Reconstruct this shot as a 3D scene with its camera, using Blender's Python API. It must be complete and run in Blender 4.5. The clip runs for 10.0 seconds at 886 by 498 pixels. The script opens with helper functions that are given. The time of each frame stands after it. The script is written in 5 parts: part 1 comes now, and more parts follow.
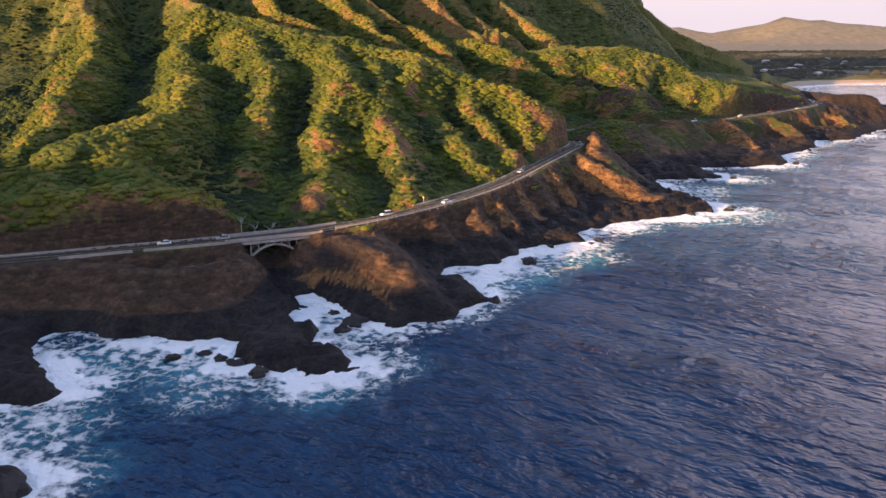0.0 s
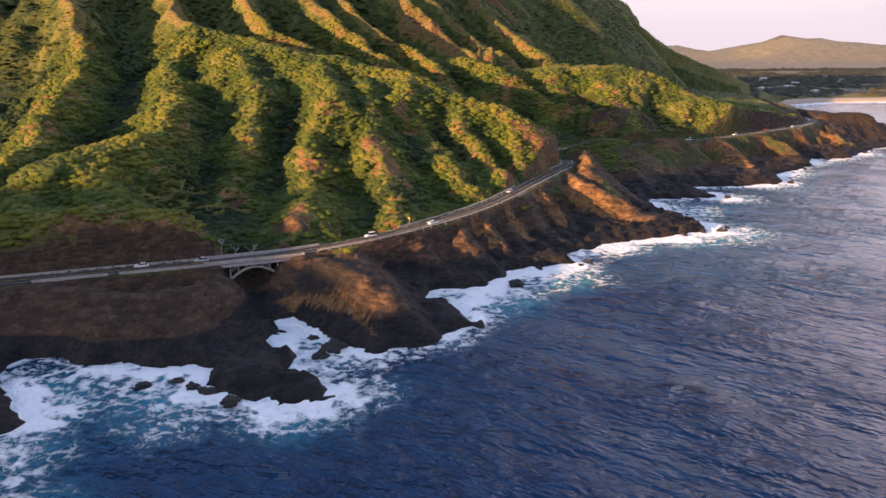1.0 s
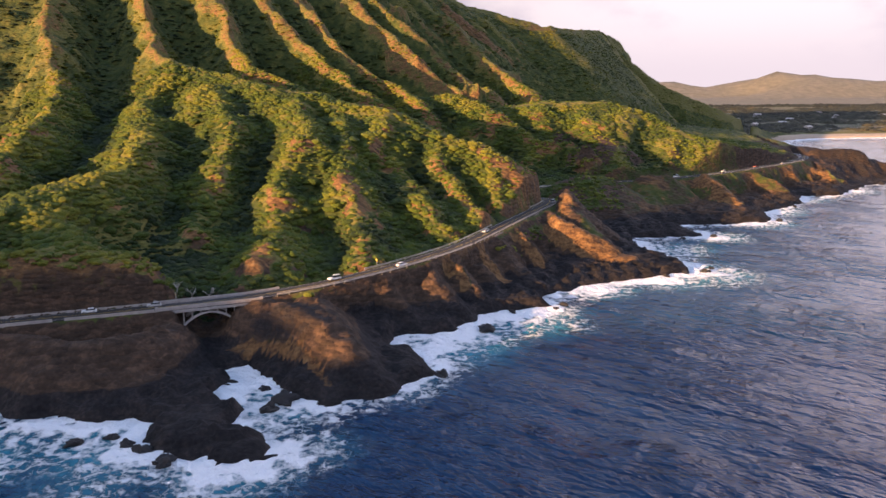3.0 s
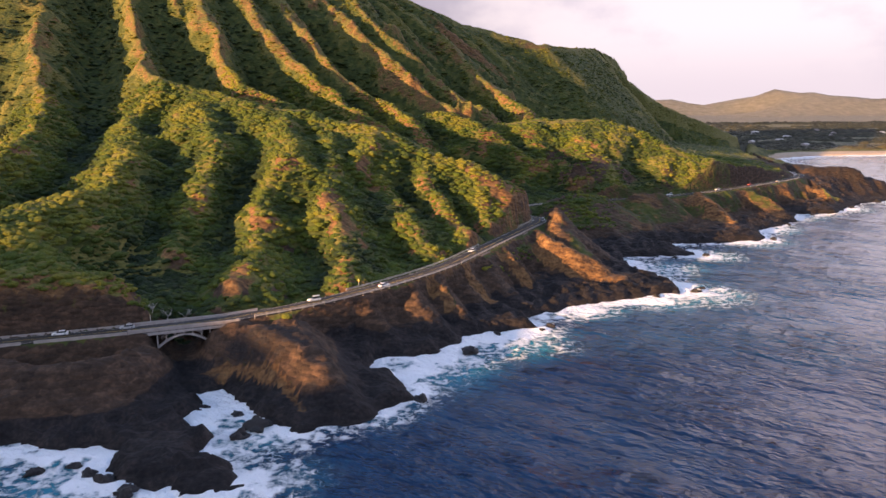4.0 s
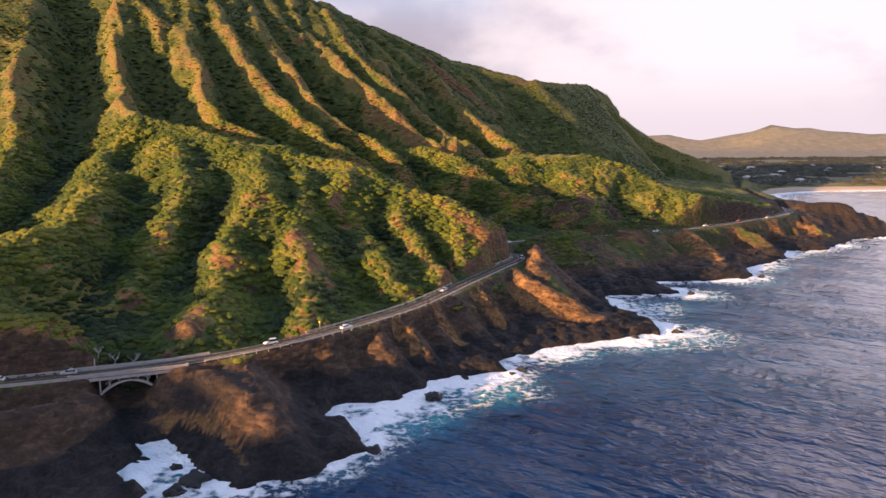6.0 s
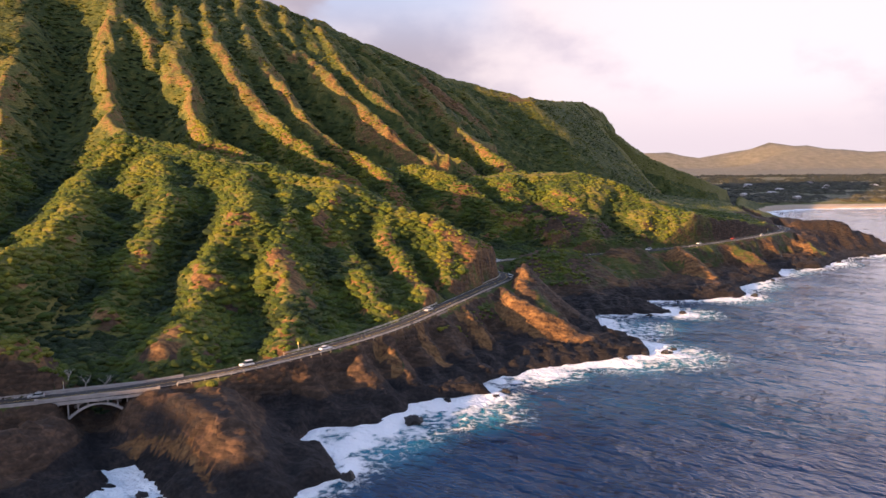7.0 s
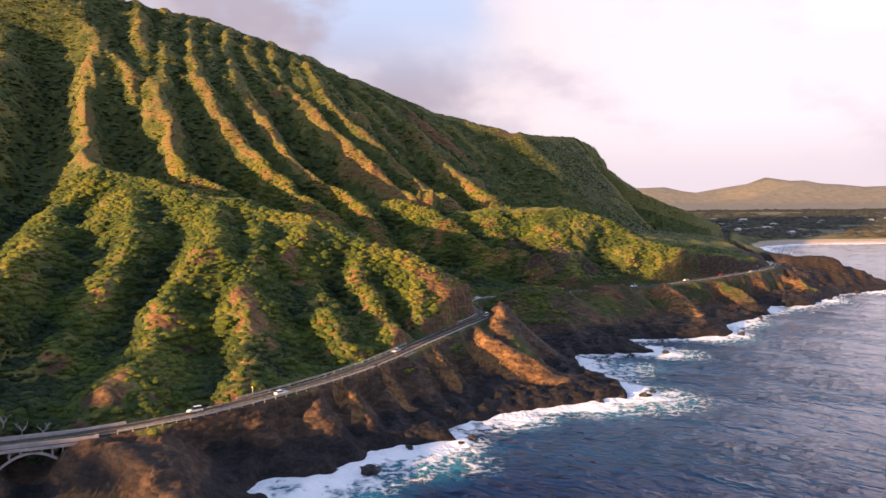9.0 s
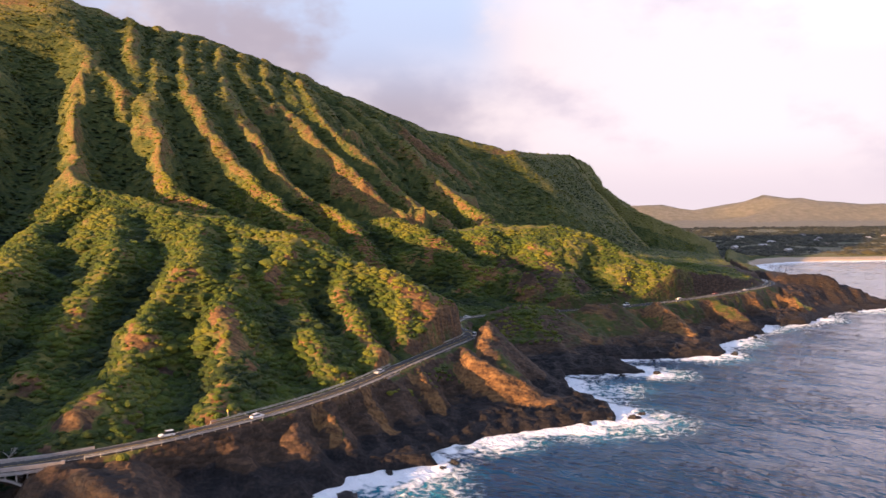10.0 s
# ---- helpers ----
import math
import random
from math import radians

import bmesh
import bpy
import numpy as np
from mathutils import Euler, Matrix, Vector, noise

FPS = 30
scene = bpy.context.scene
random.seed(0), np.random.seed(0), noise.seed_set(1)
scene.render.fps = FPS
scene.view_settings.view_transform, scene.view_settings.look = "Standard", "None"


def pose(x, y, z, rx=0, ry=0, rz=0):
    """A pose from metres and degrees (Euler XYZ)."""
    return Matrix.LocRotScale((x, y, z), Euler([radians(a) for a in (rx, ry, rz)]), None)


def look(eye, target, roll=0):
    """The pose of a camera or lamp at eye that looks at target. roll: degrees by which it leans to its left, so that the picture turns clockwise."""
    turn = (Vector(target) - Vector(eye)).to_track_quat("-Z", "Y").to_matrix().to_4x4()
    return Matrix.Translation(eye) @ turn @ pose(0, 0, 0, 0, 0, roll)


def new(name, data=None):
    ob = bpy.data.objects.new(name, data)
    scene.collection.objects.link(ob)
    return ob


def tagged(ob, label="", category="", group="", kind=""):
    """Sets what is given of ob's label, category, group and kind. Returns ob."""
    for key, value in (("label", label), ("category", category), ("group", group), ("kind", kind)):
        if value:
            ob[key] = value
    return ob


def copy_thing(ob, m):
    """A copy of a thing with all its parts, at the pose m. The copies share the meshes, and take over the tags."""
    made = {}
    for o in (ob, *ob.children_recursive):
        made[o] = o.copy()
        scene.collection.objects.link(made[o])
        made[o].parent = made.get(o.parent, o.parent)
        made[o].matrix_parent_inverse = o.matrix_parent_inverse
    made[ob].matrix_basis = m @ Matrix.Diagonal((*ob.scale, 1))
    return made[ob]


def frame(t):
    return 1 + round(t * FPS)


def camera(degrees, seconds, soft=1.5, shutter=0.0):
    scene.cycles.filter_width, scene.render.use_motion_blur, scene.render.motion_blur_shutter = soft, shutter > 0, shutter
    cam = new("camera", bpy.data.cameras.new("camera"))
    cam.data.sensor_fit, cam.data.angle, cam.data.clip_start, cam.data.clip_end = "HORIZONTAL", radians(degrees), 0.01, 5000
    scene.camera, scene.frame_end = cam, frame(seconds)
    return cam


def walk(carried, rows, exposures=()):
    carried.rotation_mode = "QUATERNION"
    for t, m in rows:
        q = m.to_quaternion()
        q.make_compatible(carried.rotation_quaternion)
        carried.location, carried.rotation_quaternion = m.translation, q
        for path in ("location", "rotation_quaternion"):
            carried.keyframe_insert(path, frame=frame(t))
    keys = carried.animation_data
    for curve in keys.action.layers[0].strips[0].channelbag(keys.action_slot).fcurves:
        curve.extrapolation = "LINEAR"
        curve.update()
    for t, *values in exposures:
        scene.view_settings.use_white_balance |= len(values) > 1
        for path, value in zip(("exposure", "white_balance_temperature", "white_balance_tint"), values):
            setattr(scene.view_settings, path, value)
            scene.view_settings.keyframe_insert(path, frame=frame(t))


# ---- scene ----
cam = camera(59.3, 10.0)
PATH = [
    (0.0, (-0.208, 0.677, 84.473), (-0.1929, 2.601, 83.9277), -0.4),
    (0.5, (2.477, 3.718, 84.64), (2.4922, 5.6481, 84.1151), -0.4),
    (1.0, (5.243, 6.715, 84.763), (5.258, 8.6501, 84.2592), -0.4),
    (1.5, (8.082, 9.669, 84.847), (8.0972, 11.6101, 84.3648), -0.4),
    (2.0, (10.987, 12.585, 84.898), (11.002, 14.5314, 84.4366), -0.4),
    (2.5, (13.95, 15.466, 84.919), (13.9652, 17.4173, 84.4792), -0.4),
    (4.0, (23.114, 23.93, 84.854), (23.1293, 25.894, 84.4789), -0.4),
    (4.5, (26.236, 26.702, 84.805), (26.2505, 28.6702, 84.4517), -0.4),
    (5.0, (29.378, 29.455, 84.75), (29.3926, 31.427, 84.4187), -0.4),
    (5.5, (32.534, 32.192, 84.694), (32.5479, 34.1676, 84.3847), -0.4),
    (7.0, (42.004, 40.34, 84.567), (42.0186, 42.3253, 84.3232), -0.4),
    (7.5, (45.138, 43.046, 84.553), (45.1521, 45.0338, 84.3318), -0.4),
    (8.0, (48.246, 45.752, 84.562), (48.2615, 47.7424, 84.3627), -0.4),
    (8.5, (51.324, 48.462, 84.598), (51.3391, 50.4542, 84.4207), -0.4),
    (9.0, (54.361, 51.179, 84.666), (54.3775, 53.1726, 84.5104), -0.4),
    (9.5, (57.352, 53.905, 84.77), (57.3693, 55.9006, 84.6365), -0.4),
    (10.0, (60.288, 56.645, 84.915), (60.3069, 58.6417, 84.8037), -0.4),
]
walk(cam, [(t, look(eye, target, roll)) for t, eye, target, roll in PATH], [(0.0, 1.74, 6500, 23), (10.0, 1.74, 6500, 23)])
SUN, SKY, CLOUD = 4.7, 0.15, 1.92

# ---- light ----
SUN_AZ, SUN_EL = 217.5, 9.0          # degrees: where the sun stands, from +x anticlockwise, and its height
world = bpy.data.worlds.new("sky")
scene.world = world
world.use_nodes = True
wn, wl = world.node_tree.nodes, world.node_tree.links
wn.clear()


w_out = wn.new("ShaderNodeOutputWorld")
w_bg = wn.new("ShaderNodeBackground")
w_sky = wn.new("ShaderNodeTexSky")
w_sky.sky_type, w_sky.sun_disc = "NISHITA", False
w_sky.sun_elevation, w_sky.sun_rotation = radians(SUN_EL), radians(90 - SUN_AZ)
w_sky.air_density, w_sky.dust_density = 1.0, 1.5
w_geo = wn.new("ShaderNodeTexCoord")
w_map = wn.new("ShaderNodeMapping")
w_map.inputs["Scale"].default_value = (1.0, 1.0, 1.7)


def w_noise(scale, detail, rough=0.55):
    n = wn.new("ShaderNodeTexNoise")
    n.inputs["Scale"].default_value, n.inputs["Detail"].default_value, n.inputs["Roughness"].default_value = scale, detail, rough
    wl.new(w_map.outputs["Vector"], n.inputs["Vector"])
    return n.outputs["Fac"]


def w_range(value, a, b, lo=0.0, hi=1.0):
    n = wn.new("ShaderNodeMapRange")
    n.interpolation_type = "SMOOTHSTEP"
    for key, v in (("From Min", a), ("From Max", b), ("To Min", lo), ("To Max", hi)):
        n.inputs[key].default_value = v
    wl.new(value, n.inputs["Value"])
    return n.outputs["Result"]


def w_toward(way):
    n = wn.new("ShaderNodeVectorMath")
    n.operation = "DOT_PRODUCT"
    n.inputs[1].default_value = Vector(way).normalized()
    wl.new(w_geo.outputs["Generated"], n.inputs[0])
    return n.outputs["Value"]


def w_math(op, a, b, c=None):
    n = wn.new("ShaderNodeMath")
    n.operation = op
    for i, v in enumerate((a, b, c)):
        if isinstance(v, (int, float)):
            n.inputs[i].default_value = v
        elif v is not None:
            wl.new(v, n.inputs[i])
    return n.outputs[0]


def w_mix(fac, a, b, mode="MIX"):
    n = wn.new("ShaderNodeMixRGB")
    n.blend_type = mode
    for i, v in enumerate((fac, a, b)):
        if isinstance(v, (int, float)):
            n.inputs[i].default_value = v
        elif isinstance(v, tuple):
            n.inputs[i].default_value = (*v, 1)
        else:
            wl.new(v, n.inputs[i])
    return n.outputs["Color"]


wl.new(w_geo.outputs["Generated"], w_map.inputs["Vector"])
w_sep = wn.new("ShaderNodeSeparateXYZ")
wl.new(w_geo.outputs["Generated"], w_sep.inputs[0])
# lavender cloud with bright rims, brightest where the low sun lights the bank over the bay
w_glow = w_range(w_toward((0.38, 0.90, 0.20)), 0.90, 1.0)
w_billow = w_noise(4.4, 8.0, 0.52)
w_puff = w_range(w_math("MULTIPLY_ADD", w_glow, 0.16, w_billow), 0.44, 0.66)
w_bank = w_mix(w_puff, (0.84, 0.79, 0.88), (1.0, 0.92, 0.90))
w_lit = w_mix(1.0, w_bank, w_math("MULTIPLY_ADD", w_glow, 0.25, w_math("MULTIPLY_ADD", w_puff, 0.24, 0.63)), "MULTIPLY")
# gaps of pale blue between the banks, higher up
w_gap = w_math("MULTIPLY", w_range(w_noise(2.6, 6.0), 0.56, 0.46), w_range(w_sep.outputs["Z"], 0.11, 0.22))
w_gap = w_math("MULTIPLY", w_gap, w_range(w_glow, 0.75, 0.25))
w_all = w_mix(w_gap, w_lit, (0.62, 0.76, 0.96))
w_haze = w_mix(w_range(w_sep.outputs["Z"], 0.09, 0.0), w_all, (0.90, 0.82, 0.84))
w_cloud = w_mix(w_range(w_sep.outputs["Z"], 0.20, 0.44, 1.0, 0.06), w_mix(1.0, w_sky.outputs["Color"], (0.86, 0.90, 0.98), "MULTIPLY"), w_mix(1.0, w_haze, (CLOUD, CLOUD, CLOUD), "MULTIPLY"))
# bright patch added to the high sky, to lighten the sea's reflections
w_sea_fill = w_math("MULTIPLY", w_range(w_toward((0.74, 0.58, 0.34)), 0.86, 1.0), w_range(w_sep.outputs["Z"], 0.16, 0.29))
w_sea_fill = w_math("MULTIPLY", w_sea_fill, w_range(w_sep.outputs["Z"], 0.58, 0.38))
w_cloud = w_mix(w_sea_fill, w_cloud, (9.4, 8.0, 7.9))
wl.new(w_cloud, w_bg.inputs["Color"])
w_bg.inputs["Strength"].default_value = SKY
wl.new(w_bg.outputs["Background"], w_out.inputs["Surface"])

sun = new("sun", bpy.data.lights.new("sun", "SUN"))
sun.data.energy, sun.data.angle, sun.data.color = SUN, radians(0.6), (1.0, 0.60, 0.255)
sun.matrix_world = look((math.cos(radians(SUN_AZ)) * math.cos(radians(SUN_EL)), math.sin(radians(SUN_AZ)) * math.cos(radians(SUN_EL)), math.sin(radians(SUN_EL))), (0, 0, 0))

# ---- noise and shapes ----


def lattice(ix, iy, seed):
    h = (ix.astype(np.int64) * 374761393 + iy.astype(np.int64) * 668265263 + seed * 982451653) & 0x7FFFFFFF
    h = ((h ^ (h >> 13)) * 1274126177) & 0x7FFFFFFF
    return ((h ^ (h >> 16)) & 0xFFFF) / 65535.0


def grad_noise(x, y, seed=0):
    ix, iy = np.floor(x), np.floor(y)
    fx, fy = x - ix, y - iy
    ux, uy = fx * fx * fx * (fx * (fx * 6 - 15) + 10), fy * fy * fy * (fy * (fy * 6 - 15) + 10)

    def corner(dx, dy):
        a = lattice(ix + dx, iy + dy, seed) * 2 * np.pi
        return np.cos(a) * (fx - dx) + np.sin(a) * (fy - dy)
    a, b, c, d = corner(0, 0), corner(1, 0), corner(0, 1), corner(1, 1)
    return ((a + (b - a) * ux) * (1 - uy) + (c + (d - c) * ux) * uy) * 1.5


def fbm(x, y, size, octaves=4, seed=0, gain=0.5):
    total, amp, f = 0.0, 1.0, 1.0 / size
    for i in range(octaves):
        total = total + amp * grad_noise(x * f + 17.3 * i, y * f - 9.1 * i, seed + i)
        amp, f = amp * gain, f * 2.03
    return total


def ridged(x, y, size, octaves=4, seed=0):
    total, amp, f = 0.0, 1.0, 1.0 / size
    for i in range(octaves):
        total = total + amp * (1 - 2 * np.abs(grad_noise(x * f + 5.7 * i, y * f + 3.3 * i, seed + i)))
        amp, f = amp * 0.5, f * 2.1
    return total


def smooth(a, b, x):
    t = np.clip((x - a) / (b - a), 0, 1)
    return t * t * (3 - 2 * t)


def smax(a, b, k):
    h = np.clip(0.5 + 0.5 * (a - b) / k, 0, 1)
    return b + (a - b) * h + k * h * (1 - h)


def smin(a, b, k):
    return -smax(-a, -b, k)


def to_line(x, y, line):
    """Distance to a polyline, the height along it and the side (positive: to its left)."""
    best = np.full(x.shape, 1e18)
    height, side = np.zeros(x.shape), np.zeros(x.shape)
    for p, q in zip(line, line[1:]):
        dx, dy = q[0] - p[0], q[1] - p[1]
        n = dx * dx + dy * dy
        s = np.clip(((x - p[0]) * dx + (y - p[1]) * dy) / n, 0, 1)
        ex, ey = x - p[0] - s * dx, y - p[1] - s * dy
        d = ex * ex + ey * ey
        near = d < best
        best = np.where(near, d, best)
        if len(p) > 2:
            height = np.where(near, p[2] + s * (q[2] - p[2]), height)
        side = np.where(near, dx * (y - p[1]) - dy * (x - p[0]), side)
    return np.sqrt(best), height, side


def curve_through(line, step):
    """Catmull-Rom points about every step metres."""
    pts = [np.array(p, float) for p in line]
    out = []
    for i in range(len(pts) - 1):
        a, b, c, d = pts[max(i - 1, 0)], pts[i], pts[i + 1], pts[min(i + 2, len(pts) - 1)]
        n = max(1, int(np.linalg.norm(c[:2] - b[:2]) / step))
        for k in range(n):
            t = k / n
            out.append(0.5 * (2 * b + (c - a) * t + (2 * a - 5 * b + 4 * c - d) * t * t + (3 * b - a - 3 * c + d) * t ** 3))
    out.append(pts[-1])
    return np.array(out)


def inside(x, y, poly):
    c = np.zeros(x.shape, bool)
    for (x1, y1), (x2, y2) in zip(poly, poly[1:] + poly[:1]):
        if y1 != y2:
            c ^= ((y1 > y) != (y2 > y)) & (x < (x2 - x1) * (y - y1) / (y2 - y1) + x1)
    return c


# ---- the lie of the land ----
# first six points outline the unseen headland added to the south-west
COAST_WEST = [(-900, -420), (-620, -440), (-350, -340), (-290, -200), (-330, -60), (-330, 40), (-250, 92), (-150, 112), (-100, 116), (-80, 127), (-82, 136), (-100, 146), (-122, 156), (-110, 168), (-95, 167),
              (-91, 173), (-102, 186), (-114, 201), (-115, 217), (-101, 219), (-88, 216), (-83, 209), (-71, 204), (-62, 208), (-56, 204), (-54, 194), (-46, 187)]
COAST_BRIDGE = [(-34, 183), (-21, 185), (-26, 196), (-36, 201), (-36, 212), (-48, 223), (-42, 231), (-53, 243), (-41, 245), (-29, 231), (-21, 220),
                (-13, 214), (-3, 222), (16, 237), (9, 254), (-1, 261), (5, 276), (20, 276), (37, 301), (60, 306), (57, 320), (79, 337), (100, 346)]
COAST_NORTH = [(131, 361), (132, 379), (121, 400), (123, 440), (166, 442), (153, 478), (190, 479), (222, 488), (231, 522), (262, 547), (289, 593),
               (318, 592), (343, 624), (372, 652), (421, 674), (446, 690), (430, 730), (428, 800), (440, 900), (466, 1040), (506, 1128), (580, 1178)]
COAST_FAR = [(720, 1187), (1100, 1200), (1800, 1500), (3000, 2200), (6000, 3500)]
COAST = COAST_WEST + COAST_BRIDGE + COAST_NORTH + COAST_FAR
LAND = COAST + [(6000, 9000), (-6000, 9000), (-6000, -700), (-1500, -500)]

ROAD = [(-320, 175, 18), (-220, 205, 17), (-136, 233, 16.2), (-103, 245, 16), (-79, 253, 16), (-57, 261.5, 16), (-40, 268.5, 16.6), (-18, 281, 17.8),
        (7, 304, 19), (28, 331, 20), (48, 368, 21.3), (64, 398, 22.3), (75, 420, 22.6), (77.5, 436, 22.2), (72, 451, 21.6), (69, 468, 21.2),
        (71, 487, 21), (79, 500, 21), (98, 512, 20.6), (122, 523, 20.3), (142, 532, 20.2), (171, 544, 20), (213, 570, 20),
        (255, 604, 20), (299, 643, 20), (330, 680, 20), (342, 716, 19), (350, 766, 16), (364, 830, 12), (400, 950, 9), (450, 1110, 7), (560, 1260, 6), (900, 1400, 6)]
ROAD_LINE = curve_through(ROAD, 3.0)
BRIDGE_A, BRIDGE_B = (-70.5, 256.3), (-43.5, 267.0)

RIM = [(-900, 800, 210), (-520, 830, 300), (-345, 900, 309), (-285, 940, 288), (-205, 980, 281), (-125, 950, 247), (-35, 930, 206), (55, 935, 168),
       (145, 950, 147), (205, 1060, 150), (259, 1192, 157), (272, 1150, 126), (308, 1095, 87), (345, 1085, 68), (385, 1085, 52), (435, 1100, 33), (485, 1150, 15), (560, 1230, 5), (5000, 2900, 3)]

# crest, steepness of the sides, half width of the rounded top
RIDGES = [
    # unseen headland added to the south-west, its crest shaped to shade the near shore
    ([(-630, 98, 64), (-562, 19, 124), (-508, -49, 122), (-484, -80, 110), (-472, -93, 102), (-463, -104, 99), (-454, -114, 101), (-434, -139, 112), (-392, -192, 121), (-341, -254, 70)], 0.55, 6),
    # the western spur, from the rim to the shelf over the road
    ([(-560, 760, 232), (-400, 700, 216), (-300, 690, 198), (-262, 650, 178), (-247, 600, 152), (-234, 562, 132), (-215, 524, 111), (-207, 500, 97), (-193, 470, 86), (-184, 440, 77), (-176, 400, 67), (-166, 360, 59), (-158, 325, 49), (-155, 285, 38)], 1.1, 3.5),
    ([(-324, 880, 296), (-284, 808, 262), (-252, 735, 218), (-240, 693, 193), (-218, 642, 164), (-202, 613, 144), (-187, 590, 128), (-170, 557, 112), (-153, 523, 99)], 1.0, 8),
    ([(-153, 523, 99), (-161, 505, 93), (-157, 485, 84), (-149, 455, 74.5), (-134, 408, 66), (-113, 371, 58.5), (-114, 345, 50.5), (-128, 318, 47.5), (-133, 297, 46), (-134, 284, 42.5), (-131, 268, 36)], 0.72, 9),
    ([(-133, 297, 45), (-112, 277, 38), (-100, 269, 36), (-90, 266, 30)], 0.9, 7),
    ([(-153, 523, 99), (-127, 512, 92.5), (-83, 477, 83.5), (-48, 467, 78.5), (-22, 455, 72), (-4, 449, 69), (17, 439, 59), (38, 427, 52.5), (50, 415, 45), (55, 409, 40), (58, 402, 33)], 0.66, 6),
    ([(-112, 478, 84), (-88, 421, 68.5), (-80, 381, 55), (-78, 364, 45.5), (-74, 335, 32)], 0.75, 4),
    ([(-60, 455, 76), (-49, 420, 67), (-48, 388, 61), (-52, 365, 47), (-51, 335, 34), (-46, 312, 28), (-47, 288, 24)], 0.84, 5),
    ([(-36, 440, 69), (-30, 400, 57), (-23, 363, 44.5), (-14, 350, 36.5), (-13, 328, 28), (-10, 304, 22)], 0.88, 4.5),
    ([(-12, 445, 69), (-13, 407, 57), (-5, 396, 48), (6, 374, 38), (18, 352, 27)], 0.9, 4),
    ([(17, 439, 59), (22, 405, 45), (27, 384, 34.5), (40, 362, 25)], 0.9, 4),
    ([(38, 427, 52.5), (44, 402, 39), (50, 386, 28)], 0.95, 4.5),
    ([(-262, 900, 286), (-244, 850, 264), (-225, 800, 240), (-187, 716, 185), (-158, 667, 158), (-139, 625, 132.5), (-126, 596, 113), (-102, 556, 96), (-81, 543, 86), (-62, 530, 79)], 1.0, 5),
    ([(-212, 925, 276), (-195, 850, 245), (-147, 723, 184), (-112, 675, 145), (-86, 641, 118), (-65, 611, 101), (-39, 583, 85), (-22, 566, 75)], 0.95, 3),
    ([(-170, 920, 262), (-160, 860, 238), (-121, 744, 177), (-84, 690, 141), (-59, 656, 118.5), (-37, 627, 100), (-13, 607, 83), (12, 571, 66)], 0.95, 3),
    ([(-10, 655, 92), (3, 632, 86), (33, 610, 76), (62, 589, 63), (76, 578, 50)], 0.75, 6),
    ([(-125, 915, 246), (-115, 862, 222), (-89, 797, 185), (-52, 751, 152), (-27, 729, 133), (-3, 705, 113.5), (10, 691, 97), (30, 668, 82)], 0.95, 3),
    ([(-80, 870, 216), (-56, 805, 180), (-34, 767, 156), (-9, 743, 136), (12, 731, 118), (34, 715, 97), (60, 690, 80)], 0.9, 3),
    ([(-15, 910, 185), (19, 864, 160), (60, 790, 114), (77, 744, 93), (98, 715, 80)], 0.85, 4),
    ([(78, 630, 66), (88, 629, 68.5), (120, 634, 69.5), (152, 636, 69), (177, 628, 61), (200, 613, 50), (222, 601, 42), (251, 620, 35), (300, 662, 27)], 0.58, 10),
    ([(118, 620, 61), (132, 588, 49), (139, 562, 40), (144, 542, 29)], 0.6, 10),
    ([(-150, 248, 30), (-125, 256, 34), (-108, 258, 33), (-88, 268, 30)], 1.3, 8),
    ([(344, 706, 22), (352, 703, 25), (368, 702, 26), (386, 700, 24)], 1.9, 9),
    ([(392, 690, 9), (414, 686, 5), (438, 690, 3.5)], 0.9, 4),
]
